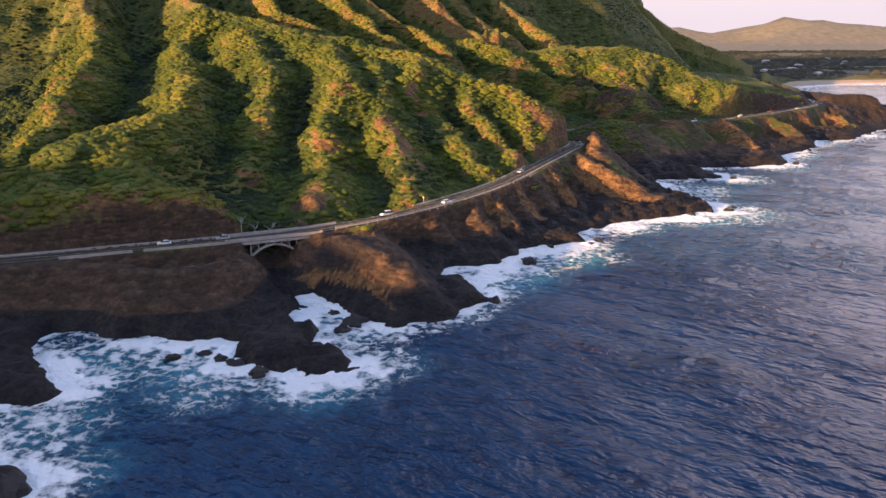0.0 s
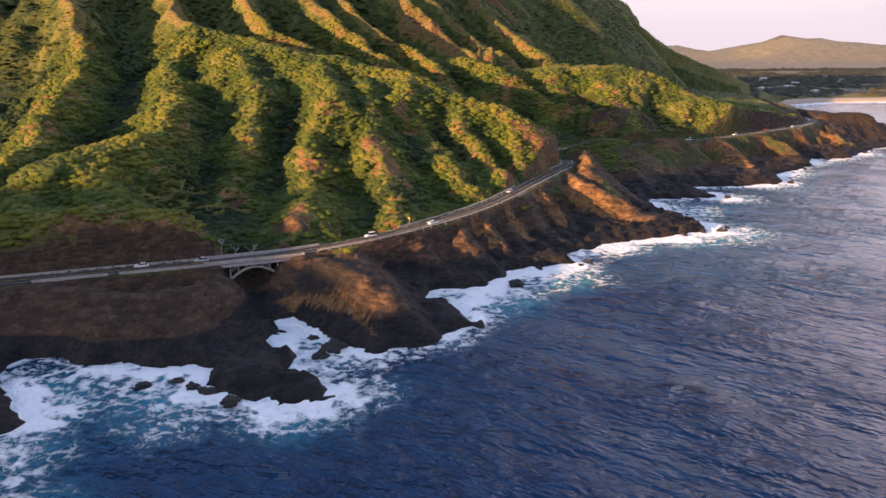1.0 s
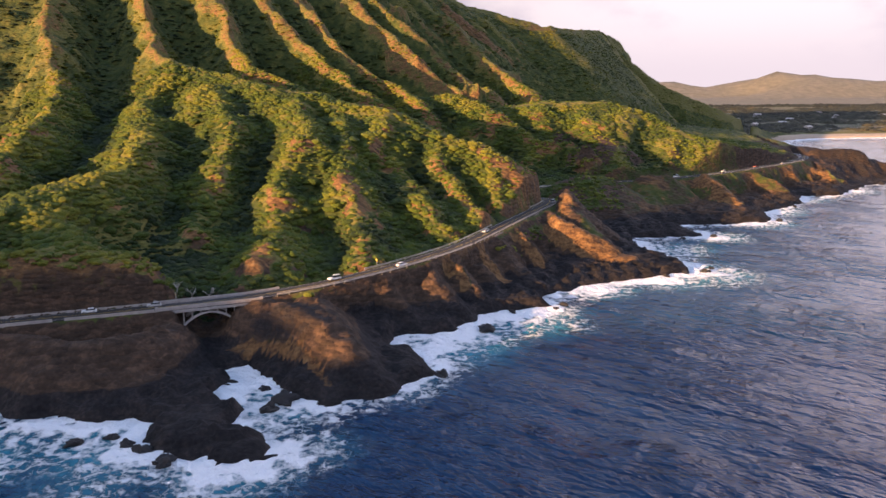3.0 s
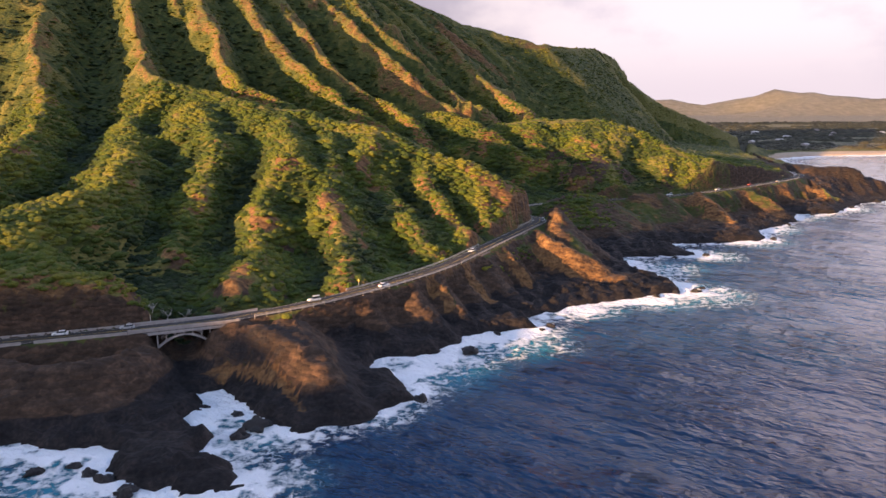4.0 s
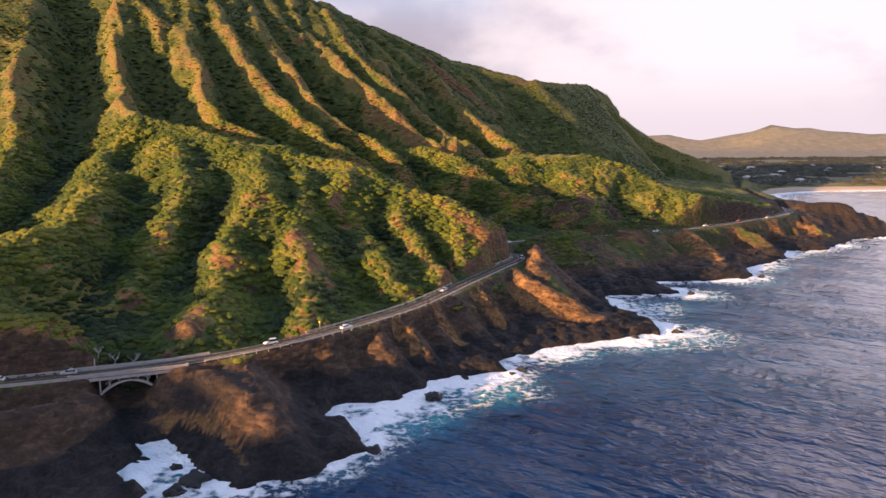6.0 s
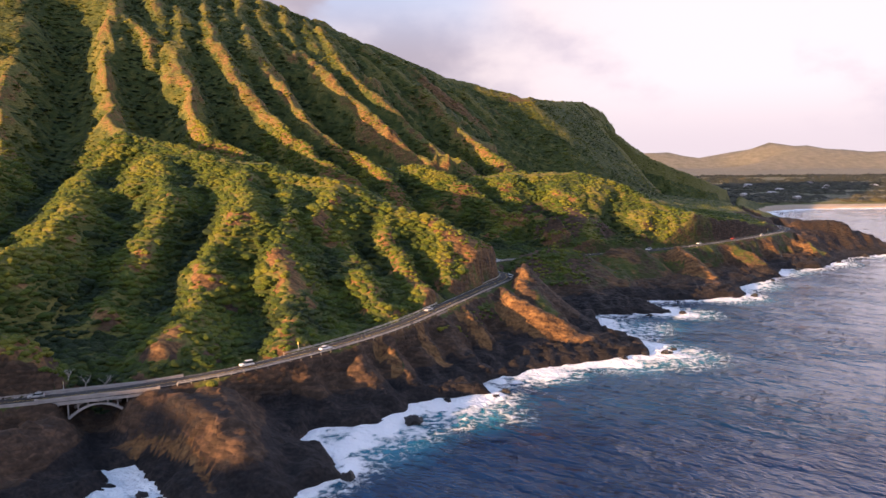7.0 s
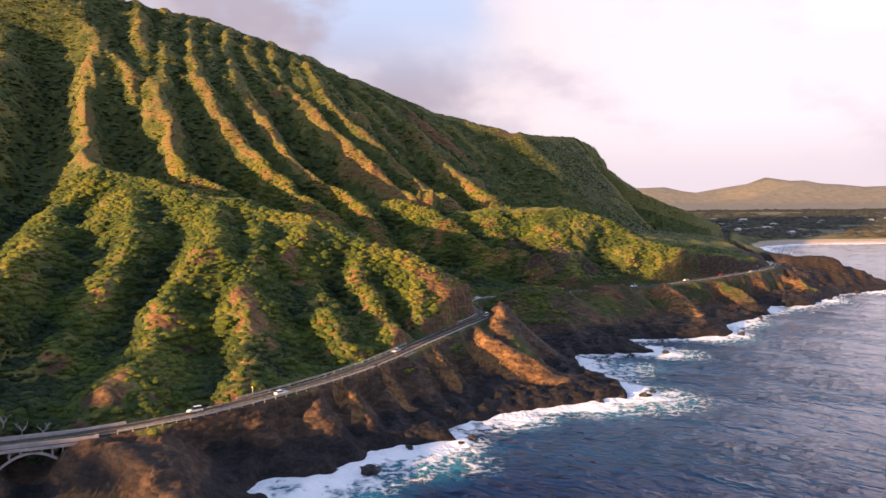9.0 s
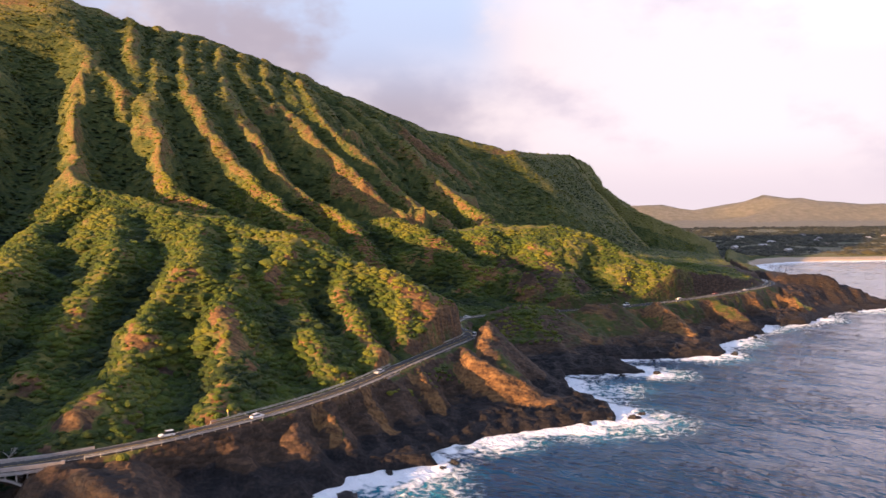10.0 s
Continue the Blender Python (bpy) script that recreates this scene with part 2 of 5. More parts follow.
# spurs of the sea cliff
SPURS = [
    ([(84, 428, 25), (85, 422, 28.5), (84, 417, 29.5), (85, 410, 25.5)], 0.95, 1.5),
    ([(85, 412, 26), (83, 401, 23), (85, 390, 20), (90, 382, 15.5), (98, 375, 9.5), (105, 369, 3.5)], 0.85, 4),
    ([(71, 397, 21.5), (75, 388, 21), (77.5, 382, 20), (85, 378, 16.5), (95, 373.5, 11), (103, 369, 4)], 1.4, 3),
    ([(50, 364, 20), (54.5, 356, 18.5), (59, 352, 13.5), (64, 350, 8.5)], 1.2, 1.8),
    ([(31, 338, 18.5), (36, 333, 16.5), (41, 330, 10.5), (46, 327, 4.5)], 1.1, 1.8),
    ([(-42, 261, 15.8), (-33, 258.5, 15.6), (-23, 252, 15), (-14.5, 242, 12.5), (-8, 231, 7)], 2.3, 11),
    ([(-24, 264, 16), (-15, 248, 13), (-8, 236, 9), (-2, 227, 4)], 0.9, 5),
    ([(204, 563, 20.5), (202, 548, 20.5), (209, 535, 14.5), (215, 524, 6)], 0.9, 4.5),
    ([(308, 655, 19), (328, 650, 13), (344, 636, 5)], 1.0, 2.5),
    ([(18, 326, 18), (26, 310, 14), (31, 304, 8)], 1.1, 1.8),
    ([(-4, 294, 17), (0, 288, 12), (6, 281, 5)], 1.1, 4.5),
    ([(10, 309, 18), (16, 299, 13), (23, 292, 6)], 1.1, 4.5),
    ([(42, 348, 19), (46, 340, 14), (52, 332, 7)], 1.1, 4.5),
    ([(-26, 273, 16.5), (-22, 266, 12), (-12, 254, 6)], 1.0, 4.5),
    ([(-140, 224, 15), (-118, 230, 15), (-98, 229, 14.5), (-86, 225, 13.6), (-74, 229, 14.2), (-67, 237, 13), (-66, 246, 13)], 1.15, 4.5),
    ([(-98, 227, 11), (-90, 219, 10), (-72, 219, 7.2), (-60, 221, 5.5)], 1.3, 3.5),
    ([(252, 596, 19), (262, 578, 12), (268, 562, 5)], 1.0, 4.5),
    ([(150, 528, 19), (152, 508, 12), (150, 488, 8)], 1.0, 4.5),
    ([(120, 505, 16), (124, 470, 10), (128, 448, 4)], 0.9, 4.5),
    ([(96, 497, 24), (108, 503, 26), (124, 511, 24)], 0.6, 7),
    ([(154, 531, 23.5), (170, 537, 22.5)], 0.8, 5),
]
# bare red earth on the steep faces: middle line and half width
BARE = [
    ([(-48, 249, 0), (-38, 248.5, 0), (-29, 243, 0), (-21, 234, 0), (-13, 222, 0)], 2.0),
    ([(73, 381, 0), (80, 375, 0), (89, 371.5, 0), (96, 369, 0), (103, 366, 0)], 7.0),
    ([(84, 414, 0), (82, 402, 0), (79, 392, 0)], 3.0),
    ([(52, 357, 0), (57, 352, 0), (62, 349, 0)], 3.0),
    ([(34, 333, 0), (40, 328, 0), (44, 326, 0)], 3.0),
    ([(22, 312, 0), (28, 306, 0)], 3.0),
    ([(-24, 363, 0), (-15, 350, 0), (-13, 338, 0)], 3.6),
    ([(-14, 408, 0), (-6, 397, 0)], 4.0),
    ([(50, 415, 0), (55, 408, 0), (59, 401, 0)], 5.5),
    ([(30, 378, 0), (38, 366, 0)], 3.2),
    ([(-13, 318, 0), (-10, 305, 0)], 4.5),
    ([(-47, 299, 0), (-47, 286, 0)], 4.5),
    ([(-80, 374, 0), (-77, 357, 0)], 2.0),
    ([(200, 549, 0), (207, 534, 0), (212, 525, 0)], 8.0),
    ([(318, 650, 0), (330, 645, 0), (340, 638, 0)], 6.0),
]
# pale dry grass along the crests
GRASS = [[(-100, 492, 0), (-83, 476, 0), (-48, 466, 0), (-22, 454, 0), (-4, 447, 0)], [(-60, 452, 0), (-30, 447, 0), (2, 438, 0)], [(8, 441, 0), (22, 436, 0), (34, 430, 0)],
         [(-150, 520, 0), (-128, 511, 0)], [(-128, 392, 0), (-113, 372, 0)], [(-112, 350, 0), (-106, 344, 0)], [(84, 626, 0), (118, 630, 0), (150, 632, 0)], [(150, 618, 0), (184, 610, 0), (206, 598, 0)]]
FAR_CREST = [(300, 4100, 110), (900, 4050, 92), (1180, 4000, 88), (1380, 3950, 76), (1560, 3900, 84), (1690, 3850, 128), (1850, 3800, 118), (2050, 3750, 96), (2400, 3600, 70), (3200, 3400, 60)]
GULLIES = [
    ([(-46, 235, 0.5), (-52, 250, 1.5), (-57, 262, 6), (-60, 273, 15), (-63, 286, 19.5), (-66, 320, 26), (-66, 350, 32), (-67, 385, 44), (-68, 420, 61)], 1.15),
    ([(-88, 312, 25), (-94, 352, 35), (-98, 388, 49), (-103, 422, 65)], 1.0),
    ([(-27, 302, 20), (-33, 325, 26), (-38, 350, 37)], 1.1),
    ([(3, 340, 23), (-3, 368, 32), (-2, 395, 43), (-3, 415, 54)], 1.1),
    ([(24, 354, 22.5), (16, 375, 29), (14, 400, 42)], 1.1),
    ([(45, 372, 24), (38, 388, 29), (33, 410, 43)], 1.1),
    ([(-262, 705, 174), (-245, 660, 143), (-228, 615, 115), (-209, 570, 90), (-192, 522, 73), (-179, 485, 66)], 1.1),
    ([(-173, 480, 66), (-163, 440, 58), (-152, 395, 49), (-145, 360, 43), (-143, 330, 41)], 0.8),
    ([(96, 470, 17), (84, 515, 20), (66, 548, 36), (38, 572, 54)], 0.7),
]


def at_level(line, z):
    """Where a falling crest has come down to a height."""
    zs = [-p[2] for p in line]
    return np.array([np.interp(-z, zs, [p[i] for p in line]) for i in (0, 1)])


# deep gullies between the crests of the crater's flank
FLANK = [line for line, _, _ in RIDGES if line[0][2] > 180 and line[-1][1] > 400]
FLANK.insert(0, RIDGES[1][0])
for one, two in zip(FLANK, FLANK[1:]):
    if one is two:
        continue
    high, low = min(one[0][2] - 14, two[0][2] - 14, 206), max(one[-1][2], two[-1][2], 78) + 2
    bed = []
    for z in np.linspace(high, low, 9):
        p, q = at_level(one, z), at_level(two, z)
        half = 0.5 * float(np.linalg.norm(p - q))
        deep = min(46.0, 1.2 * max(half - 3, 0)) * min(1.0, max(0.0, high - z - 6) / 62)
        bed.append((*(0.5 * (p + q)), float(z - deep)))
    GULLIES.append((bed, 1.25))
# short ribs under the crater's rim
RIDGES += [
    ([(-285, 850, 268), (-262, 800, 240), (-240, 750, 219), (-226, 726, 207), (-211, 711, 193)], 0.8, 7),
    ([(-235, 905, 278), (-215, 830, 241), (-187, 755, 206), (-174, 727, 190)], 0.8, 6),
    ([(-190, 920, 266), (-178, 855, 238), (-150, 775, 200), (-141, 750, 186)], 0.8, 6),
    ([(-148, 915, 252), (-138, 860, 228), (-112, 795, 193)], 0.8, 6),
    ([(-100, 890, 226), (-86, 840, 202), (-65, 790, 172)], 0.8, 6),
    ([(-352, 885, 304), (-322, 826, 256), (-293, 768, 212), (-257, 712, 172)], 0.85, 6),
    ([(-300, 912, 300), (-286, 862, 272), (-266, 826, 244), (-251, 800, 224)], 0.9, 6),
    ([(-232, 938, 280), (-216, 880, 258), (-206, 845, 238)], 0.9, 5),
    ([(-185, 945, 270), (-176, 895, 250), (-166, 850, 226)], 0.9, 5),
    ([(-90, 925, 232), (-78, 870, 210), (-60, 820, 184)], 0.9, 5),
]
INLAND = ([0, 14, 24, 34, 48, 75, 130, 216, 300, 371, 500, 650, 760], [2.6, 4.2, 11, 15.5, 18.5, 23, 29, 45, 66, 96, 168, 256, 320])


def graded(a, fine, b, far_a, far_b, step0, growth=1.18, cap=160.0):
    left, right = [], []
    s, v = step0, a
    while v > far_a:
        s = min(s * growth, cap)
        v -= s
        left.append(v)
    s, v = step0, b
    while v < far_b:
        s = min(s * growth, cap)
        v += s
        right.append(v)
    return np.array(left[::-1] + list(fine) + right)


def stepped_at(z, X, Y):
    """The height with the cliff's strata cut into it."""
    lift = 0.5 * fbm(X, Y, 40, 2, 55)
    u = z / 3.1 + lift
    return (np.floor(u) + smooth(0.2, 0.8, u - np.floor(u)) - lift) * 3.1


def land_height(X, Y):
    coast, _, _ = to_line(X, Y, COAST)
    d = np.where(inside(X, Y, LAND), coast, -coast)
    d = d + (1.5 * fbm(X, Y, 11, 4, 77) + 0.8 * ridged(X, Y, 5, 2, 78)) * smooth(30, 5, np.abs(d)) * (Y < 760)
    wx, wy = X + 5.5 * fbm(X, Y, 42, 3, 11), Y + 5.5 * fbm(X, Y, 42, 3, 23)
    dn = d + 4.5 * fbm(X, Y, 26, 4, 5) * smooth(4, 18, d)
    z = np.interp(dn, *INLAND)
    rim_d, rim_z, rim_side = to_line(X, Y, RIM)
    behind = rim_side > 0
    rim_w = 38 - 35 * smooth(-40, 160, X)
    z = np.where(behind, np.maximum(rim_z - 0.45 * rim_d, 5.0), smax(np.minimum(z, rim_z + 0.1 * rim_d), rim_z - (0.62 + 0.2 * smooth(20, 130, X)) * (np.sqrt(rim_d * rim_d + rim_w * rim_w) - rim_w), 6.0))
    z = np.where(behind & (Y > 1150) & (rim_d > 30), np.minimum(z, 5.0 + 0.01 * np.clip(d, 0, 300)), z)
    # fine rills that run down the crater's flank
    ang = np.arctan2(Y - 1145, X + 459)
    rad = np.hypot(X + 459, Y - 1145)
    flank = smooth(270, 380, d) * smooth(0, 60, rim_d) * (1 - smooth(0, 1, behind.astype(float)))
    z = z + flank * (1 - 0.35 * (1 - smooth(60, 170, rim_d))) * (7.5 * (1 - 2 * np.abs(grad_noise(ang * 34, rad / 240, 71))) + 2.2 * (1 - 2 * np.abs(grad_noise(ang * 80, rad / 120, 72))) - 4)
    rough = fbm(X, Y, 34, 4, 27)
    for line, steep, top in RIDGES:
        xs, ys = [p[0] for p in line], [p[1] for p in line]
        reach = 150
        m = (X > min(xs) - reach) & (X < max(xs) + reach) & (Y > min(ys) - reach) & (Y < max(ys) + reach)
        if not m.any():
            continue
        amp = 0.35 if line[0][2] < 35 else 0.6
        px, py = X[m] + amp * (wx[m] - X[m]), Y[m] + amp * (wy[m] - Y[m])
        e, h, _ = to_line(px, py, line)
        side = steep * (1 + 0.4 * rough[m]) * (np.sqrt(e * e + top * top) - top) + amp * 1.6 * rough[m]
        z[m] = smax(z[m], h - side, 2.0 + 0.25 * top)
    for line, steep in GULLIES:
        e, h, _ = to_line(wx, wy, line)
        z = smin(z, h + steep * np.maximum(e - 4, 0) + 0.0, 3.0)
    # weathered relief
    z = z + smooth(30, 60, d) * ((1.6 + 1.2 * flank) * fbm(X, Y, 22, 4, 31) + 0.5 * ridged(X, Y, 9, 3, 41))
    cliff = smooth(1, 8, d) * (1 - smooth(34, 60, d))
    z = z + cliff * (1.3 * ridged(X, Y, 12, 4, 51) - 0.5)
    # wave-cut bench and sea bed
    z = np.where(d < 6, smin(z, 1.2 + 0.35 * np.maximum(d, 0) + 0.9 * fbm(X, Y, 7, 3, 61), 1.0), z)
    z = np.where(d < 0.8, np.minimum(z, 0.5 + 1.8 * (d - 0.2)), z)
    z = np.maximum(z, -6.0)
    # plain and hills beyond the bay
    far = smooth(1350, 1800, Y)
    z = np.where((Y > 1150) & ~behind | (Y > 1150) & (rim_d > 250), np.where(d > 0, np.minimum(z, 2.0 + np.clip(d, 0, 60) * 0.07), z), z)
    e, h, _ = to_line(X + 60 * fbm(X, Y, 400, 3, 81), Y, FAR_CREST)
    hills = h - 0.26 * e + 16 * fbm(X, Y, 300, 5, 83) * smooth(2500, 2900, Y)
    z = np.where(d > 0, smax(z, np.where(Y > 2200, hills, -50.0), 8.0), z)
    # road bed
    r_d, r_z, r_side = to_line(X, Y, [tuple(p) for p in ROAD_LINE[::2]])
    on = 1 - smooth(4.3, 6.6, r_d)
    bx, by = BRIDGE_B[0] - BRIDGE_A[0], BRIDGE_B[1] - BRIDGE_A[1]
    bs = ((X - BRIDGE_A[0]) * bx + (Y - BRIDGE_A[1]) * by) / (bx * bx + by * by)
    on = on * np.where((bs > 0.12) & (bs < 0.92) & (r_d < 25), 0.0, 1.0)
    under = (bs > 0.0) & (bs < 0.92) & (r_d < 7)
    seaward = (r_side < 0) & (X > -330) & (X < 335) & (r_d < 75) & (Y < 720)
    fall = np.where(X < -40, 1.5, 1.05) * (1 + 0.5 * fbm(X, Y, 16, 3, 58))
    face = r_z - 0.7 - fall * np.maximum(r_d - 4.6, 0) + 0.9 * fbm(X, Y, 9, 3, 57)
    shelf = 2.2 + 0.12 * np.clip(d, 0, 30) + 1.1 * fbm(X, Y, 14, 3, 59)
    rib = np.abs(grad_noise((0.73 * X + 0.68 * Y) / 11 + 0.5 * fbm(X, Y, 30, 2, 64), (0.68 * X - 0.73 * Y) / 60, 65))
    face = face - 3.0 * smooth(0.05, 0.45, rib) * smooth(6, 16, r_d) + 1.0
    shelf = shelf + 1.5 * ridged(X, Y, 8, 3, 66) - 0.7
    z = np.where(seaward & (d > 2), smax(smin(z, face, 1.0), shelf, 1.2), z)
    bare = np.zeros(X.shape)
    for line, steep, top in SPURS:
        e, h, _ = to_line(X + 0.35 * (wx - X), Y + 0.35 * (wy - Y), line)
        z = np.where(e < 40, smax(z, h - steep * (np.sqrt(e * e + top * top) - top) + 1.3 * ridged(X, Y, 8, 3, 63) * smooth(14, 0, e), 1.0), z)
    for line, wide in BARE:
        e, _, _ = to_line(X, Y, line)
        bare = np.maximum(bare, smooth(0.35, 0.75, smooth(1.5 * wide, 0.3 * wide, e) + 0.45 * fbm(X, Y, 7, 4, 67)))
    z = np.where((d > 1) & (d < 45) & (z > 3), z + 0.55 * cliff * (stepped_at(z, X, Y) - z), z)
    z = z * (1 - on) + (r_z - 0.25) * on
    z = np.where(under & (on < 0.5), np.minimum(z, r_z - 1.6), z)
    return z, d, r_d, flank, seaward.astype(float) * smooth(4.5, 6.5, r_d), bare



GX = graded(-235, np.arange(-235, 440, 1.5), 440, -2600, 3600, 1.6)
GY = graded(118, np.concatenate([np.arange(118, 640, 1.5), np.arange(640, 980, 3.0), np.arange(980, 1240, 5.0)]), 1240, -620, 4700, 5.0, 1.12, 60.0)
GXX, GYY = np.meshgrid(GX, GY)
GZ, GD, GROAD, GFLANK, GSEA, GBARE = land_height(GXX, GYY)


def ground_at(x, y):
    """Height of the ground, and of the other layers, at points."""
    i = np.clip(np.searchsorted(GX, x) - 1, 0, len(GX) - 2)
    j = np.clip(np.searchsorted(GY, y) - 1, 0, len(GY) - 2)
    u, v = (x - GX[i]) / (GX[i + 1] - GX[i]), (y - GY[j]) / (GY[j + 1] - GY[j])

    def mix(A):
        return (A[j, i] * (1 - u) + A[j, i + 1] * u) * (1 - v) + (A[j + 1, i] * (1 - u) + A[j + 1, i + 1] * u) * v
    return mix

# ---- materials ----


def material(name):
    m = bpy.data.materials.new(name)
    m.use_nodes = True
    t = m.node_tree
    b = t.nodes["Principled BSDF"]
    return m, t, b


def noise_tex(t, scale, detail=4.0, rough=0.55, coords=None):
    n = t.nodes.new("ShaderNodeTexNoise")
    n.inputs["Scale"].default_value, n.inputs["Detail"].default_value, n.inputs["Roughness"].default_value = scale, detail, rough
    if coords is None:
        coords = t.nodes.new("ShaderNodeTexCoord").outputs["Object"]
    t.links.new(coords, n.inputs["Vector"])
    return n.outputs["Fac"]


def ramp(t, fac, stops):
    r = t.nodes.new("ShaderNodeValToRGB")
    e = r.color_ramp.elements
    while len(e) < len(stops):
        e.new(0.5)
    for el, (p, c) in zip(e, stops):
        el.position, el.color = p, (*c, 1) if len(c) == 3 else c
    t.links.new(fac, r.inputs[0])
    return r.outputs["Color"]


def mixc(t, fac, a, b, mode="MIX"):
    m = t.nodes.new("ShaderNodeMixRGB")
    m.blend_type = mode
    for s, v in ((0, fac), (1, a), (2, b)):
        if isinstance(v, (int, float)):
            m.inputs[s].default_value = v
        elif isinstance(v, tuple):
            m.inputs[s].default_value = (*v, 1)
        else:
            t.links.new(v, m.inputs[s])
    return m.outputs["Color"]


def maths(t, op, a, b=0.0, c=None):
    m = t.nodes.new("ShaderNodeMath")
    m.operation = op
    for s, v in ((0, a), (1, b), (2, c)):
        if v is None:
            continue
        if isinstance(v, (int, float)):
            m.inputs[s].default_value = v
        else:
            t.links.new(v, m.inputs[s])
    return m.outputs[0]


def attr(t, name):
    a = t.nodes.new("ShaderNodeAttribute")
    a.attribute_name = name
    return a.outputs["Fac"]


def bump(t, b, height, strength, distance):
    n = t.nodes.new("ShaderNodeBump")
    n.inputs["Strength"].default_value, n.inputs["Distance"].default_value = strength, distance
    t.links.new(height, n.inputs["Height"])
    t.links.new(n.outputs["Normal"], b.inputs["Normal"])


def sharpen(t, value, lo, hi):
    m = t.nodes.new("ShaderNodeMapRange")
    m.interpolation_type = "SMOOTHSTEP"
    m.inputs["From Min"].default_value, m.inputs["From Max"].default_value = lo, hi
    t.links.new(value, m.inputs["Value"])
    return m.outputs["Result"]


def make_ground():
    m, t, b = material("hillside")
    fine, mid, big = noise_tex(t, 0.9, 6), noise_tex(t, 0.16, 5), noise_tex(t, 0.035, 4)
    green = ramp(t, mid, [(0.3, (0.026, 0.040, 0.010)), (0.5, (0.052, 0.066, 0.014)), (0.68, (0.100, 0.098, 0.022))])
    straw = ramp(t, fine, [(0.3, (0.078, 0.078, 0.020)), (0.7, (0.165, 0.145, 0.036))])
    run = t.nodes.new("ShaderNodeMapping")
    run.inputs["Rotation"].default_value, run.inputs["Scale"].default_value = (0, 0, radians(62)), (0.16, 1.3, 0.35)
    t.links.new(t.nodes.new("ShaderNodeTexCoord").outputs["Object"], run.inputs["Vector"])
    rills = noise_tex(t, 0.55, 5, 0.6, run.outputs["Vector"])
    soil = ramp(t, maths(t, "ADD", maths(t, "MULTIPLY", fine, 0.45), maths(t, "MULTIPLY", rills, 0.55)), [(0.38, (0.050, 0.027, 0.016)), (0.5, (0.148, 0.077, 0.031)), (0.66, (0.26, 0.148, 0.062))])
    layers = t.nodes.new("ShaderNodeMapping")
    layers.inputs["Scale"].default_value = (0.6, 0.6, 1.5)
    t.links.new(t.nodes.new("ShaderNodeTexCoord").outputs["Object"], layers.inputs["Vector"])
    strata = noise_tex(t, 0.4, 5, 0.55, layers.outputs["Vector"])
    chunk = t.nodes.new("ShaderNodeTexVoronoi")
    chunk.inputs["Scale"].default_value = 0.5
    t.links.new(layers.outputs["Vector"], chunk.inputs["Vector"])
    grain = t.nodes.new("ShaderNodeSeparateColor")
    t.links.new(chunk.outputs["Color"], grain.inputs[0])
    rock = ramp(t, maths(t, "ADD", maths(t, "ADD", maths(t, "MULTIPLY", strata, 0.5), maths(t, "MULTIPLY", grain.outputs[0], 0.14)), maths(t, "MULTIPLY", fine, 0.36)), [(0.3, (0.020, 0.014, 0.010)), (0.5, (0.054, 0.034, 0.022)), (0.7, (0.125, 0.073, 0.045))])
    lava = ramp(t, maths(t, "ADD", maths(t, "MULTIPLY", fine, 0.5), maths(t, "MULTIPLY", mid, 0.5)), [(0.36, (0.007, 0.006, 0.007)), (0.52, (0.020, 0.017, 0.017)), (0.66, (0.044, 0.034, 0.030))])
    sand = ramp(t, fine, [(0.3, (0.36, 0.27, 0.19)), (0.7, (0.50, 0.40, 0.30))])
    far = ramp(t, big, [(0.3, (0.14, 0.132, 0.098)), (0.5, (0.18, 0.165, 0.122)), (0.7, (0.23, 0.200, 0.150))])
    edge = maths(t, "SUBTRACT", maths(t, "MULTIPLY", mid, 0.6), 0.3)
    edge2 = maths(t, "ADD", edge, maths(t, "SUBTRACT", maths(t, "MULTIPLY", fine, 0.5), 0.25))

    def mask(name, lo=0.38, hi=0.62):
        return sharpen(t, maths(t, "ADD", attr(t, name), edge2), lo, hi)
    c = mixc(t, mask("straw"), green, straw)
    c = mixc(t, mask("soil"), c, soil)
    c = mixc(t, mask("rock"), c, rock)
    c = mixc(t, mask("lava"), c, lava)
    c = mixc(t, mask("sand"), c, sand)
    c = mixc(t, mask("far"), c, far)
    t.links.new(c, b.inputs["Base Color"])
    b.inputs["Roughness"].default_value = 0.9
    b.inputs["Specular IOR Level"].default_value = 0.25
    h = maths(t, "ADD", maths(t, "ADD", maths(t, "MULTIPLY", fine, 0.4), maths(t, "MULTIPLY", rills, 0.7)), maths(t, "ADD", maths(t, "MULTIPLY", mid, 0.8), maths(t, "MULTIPLY", maths(t, "SUBTRACT", 1.0, chunk.outputs["Distance"]), 1.1)))
    bump(t, b, h, 0.75, 0.9)
    return m


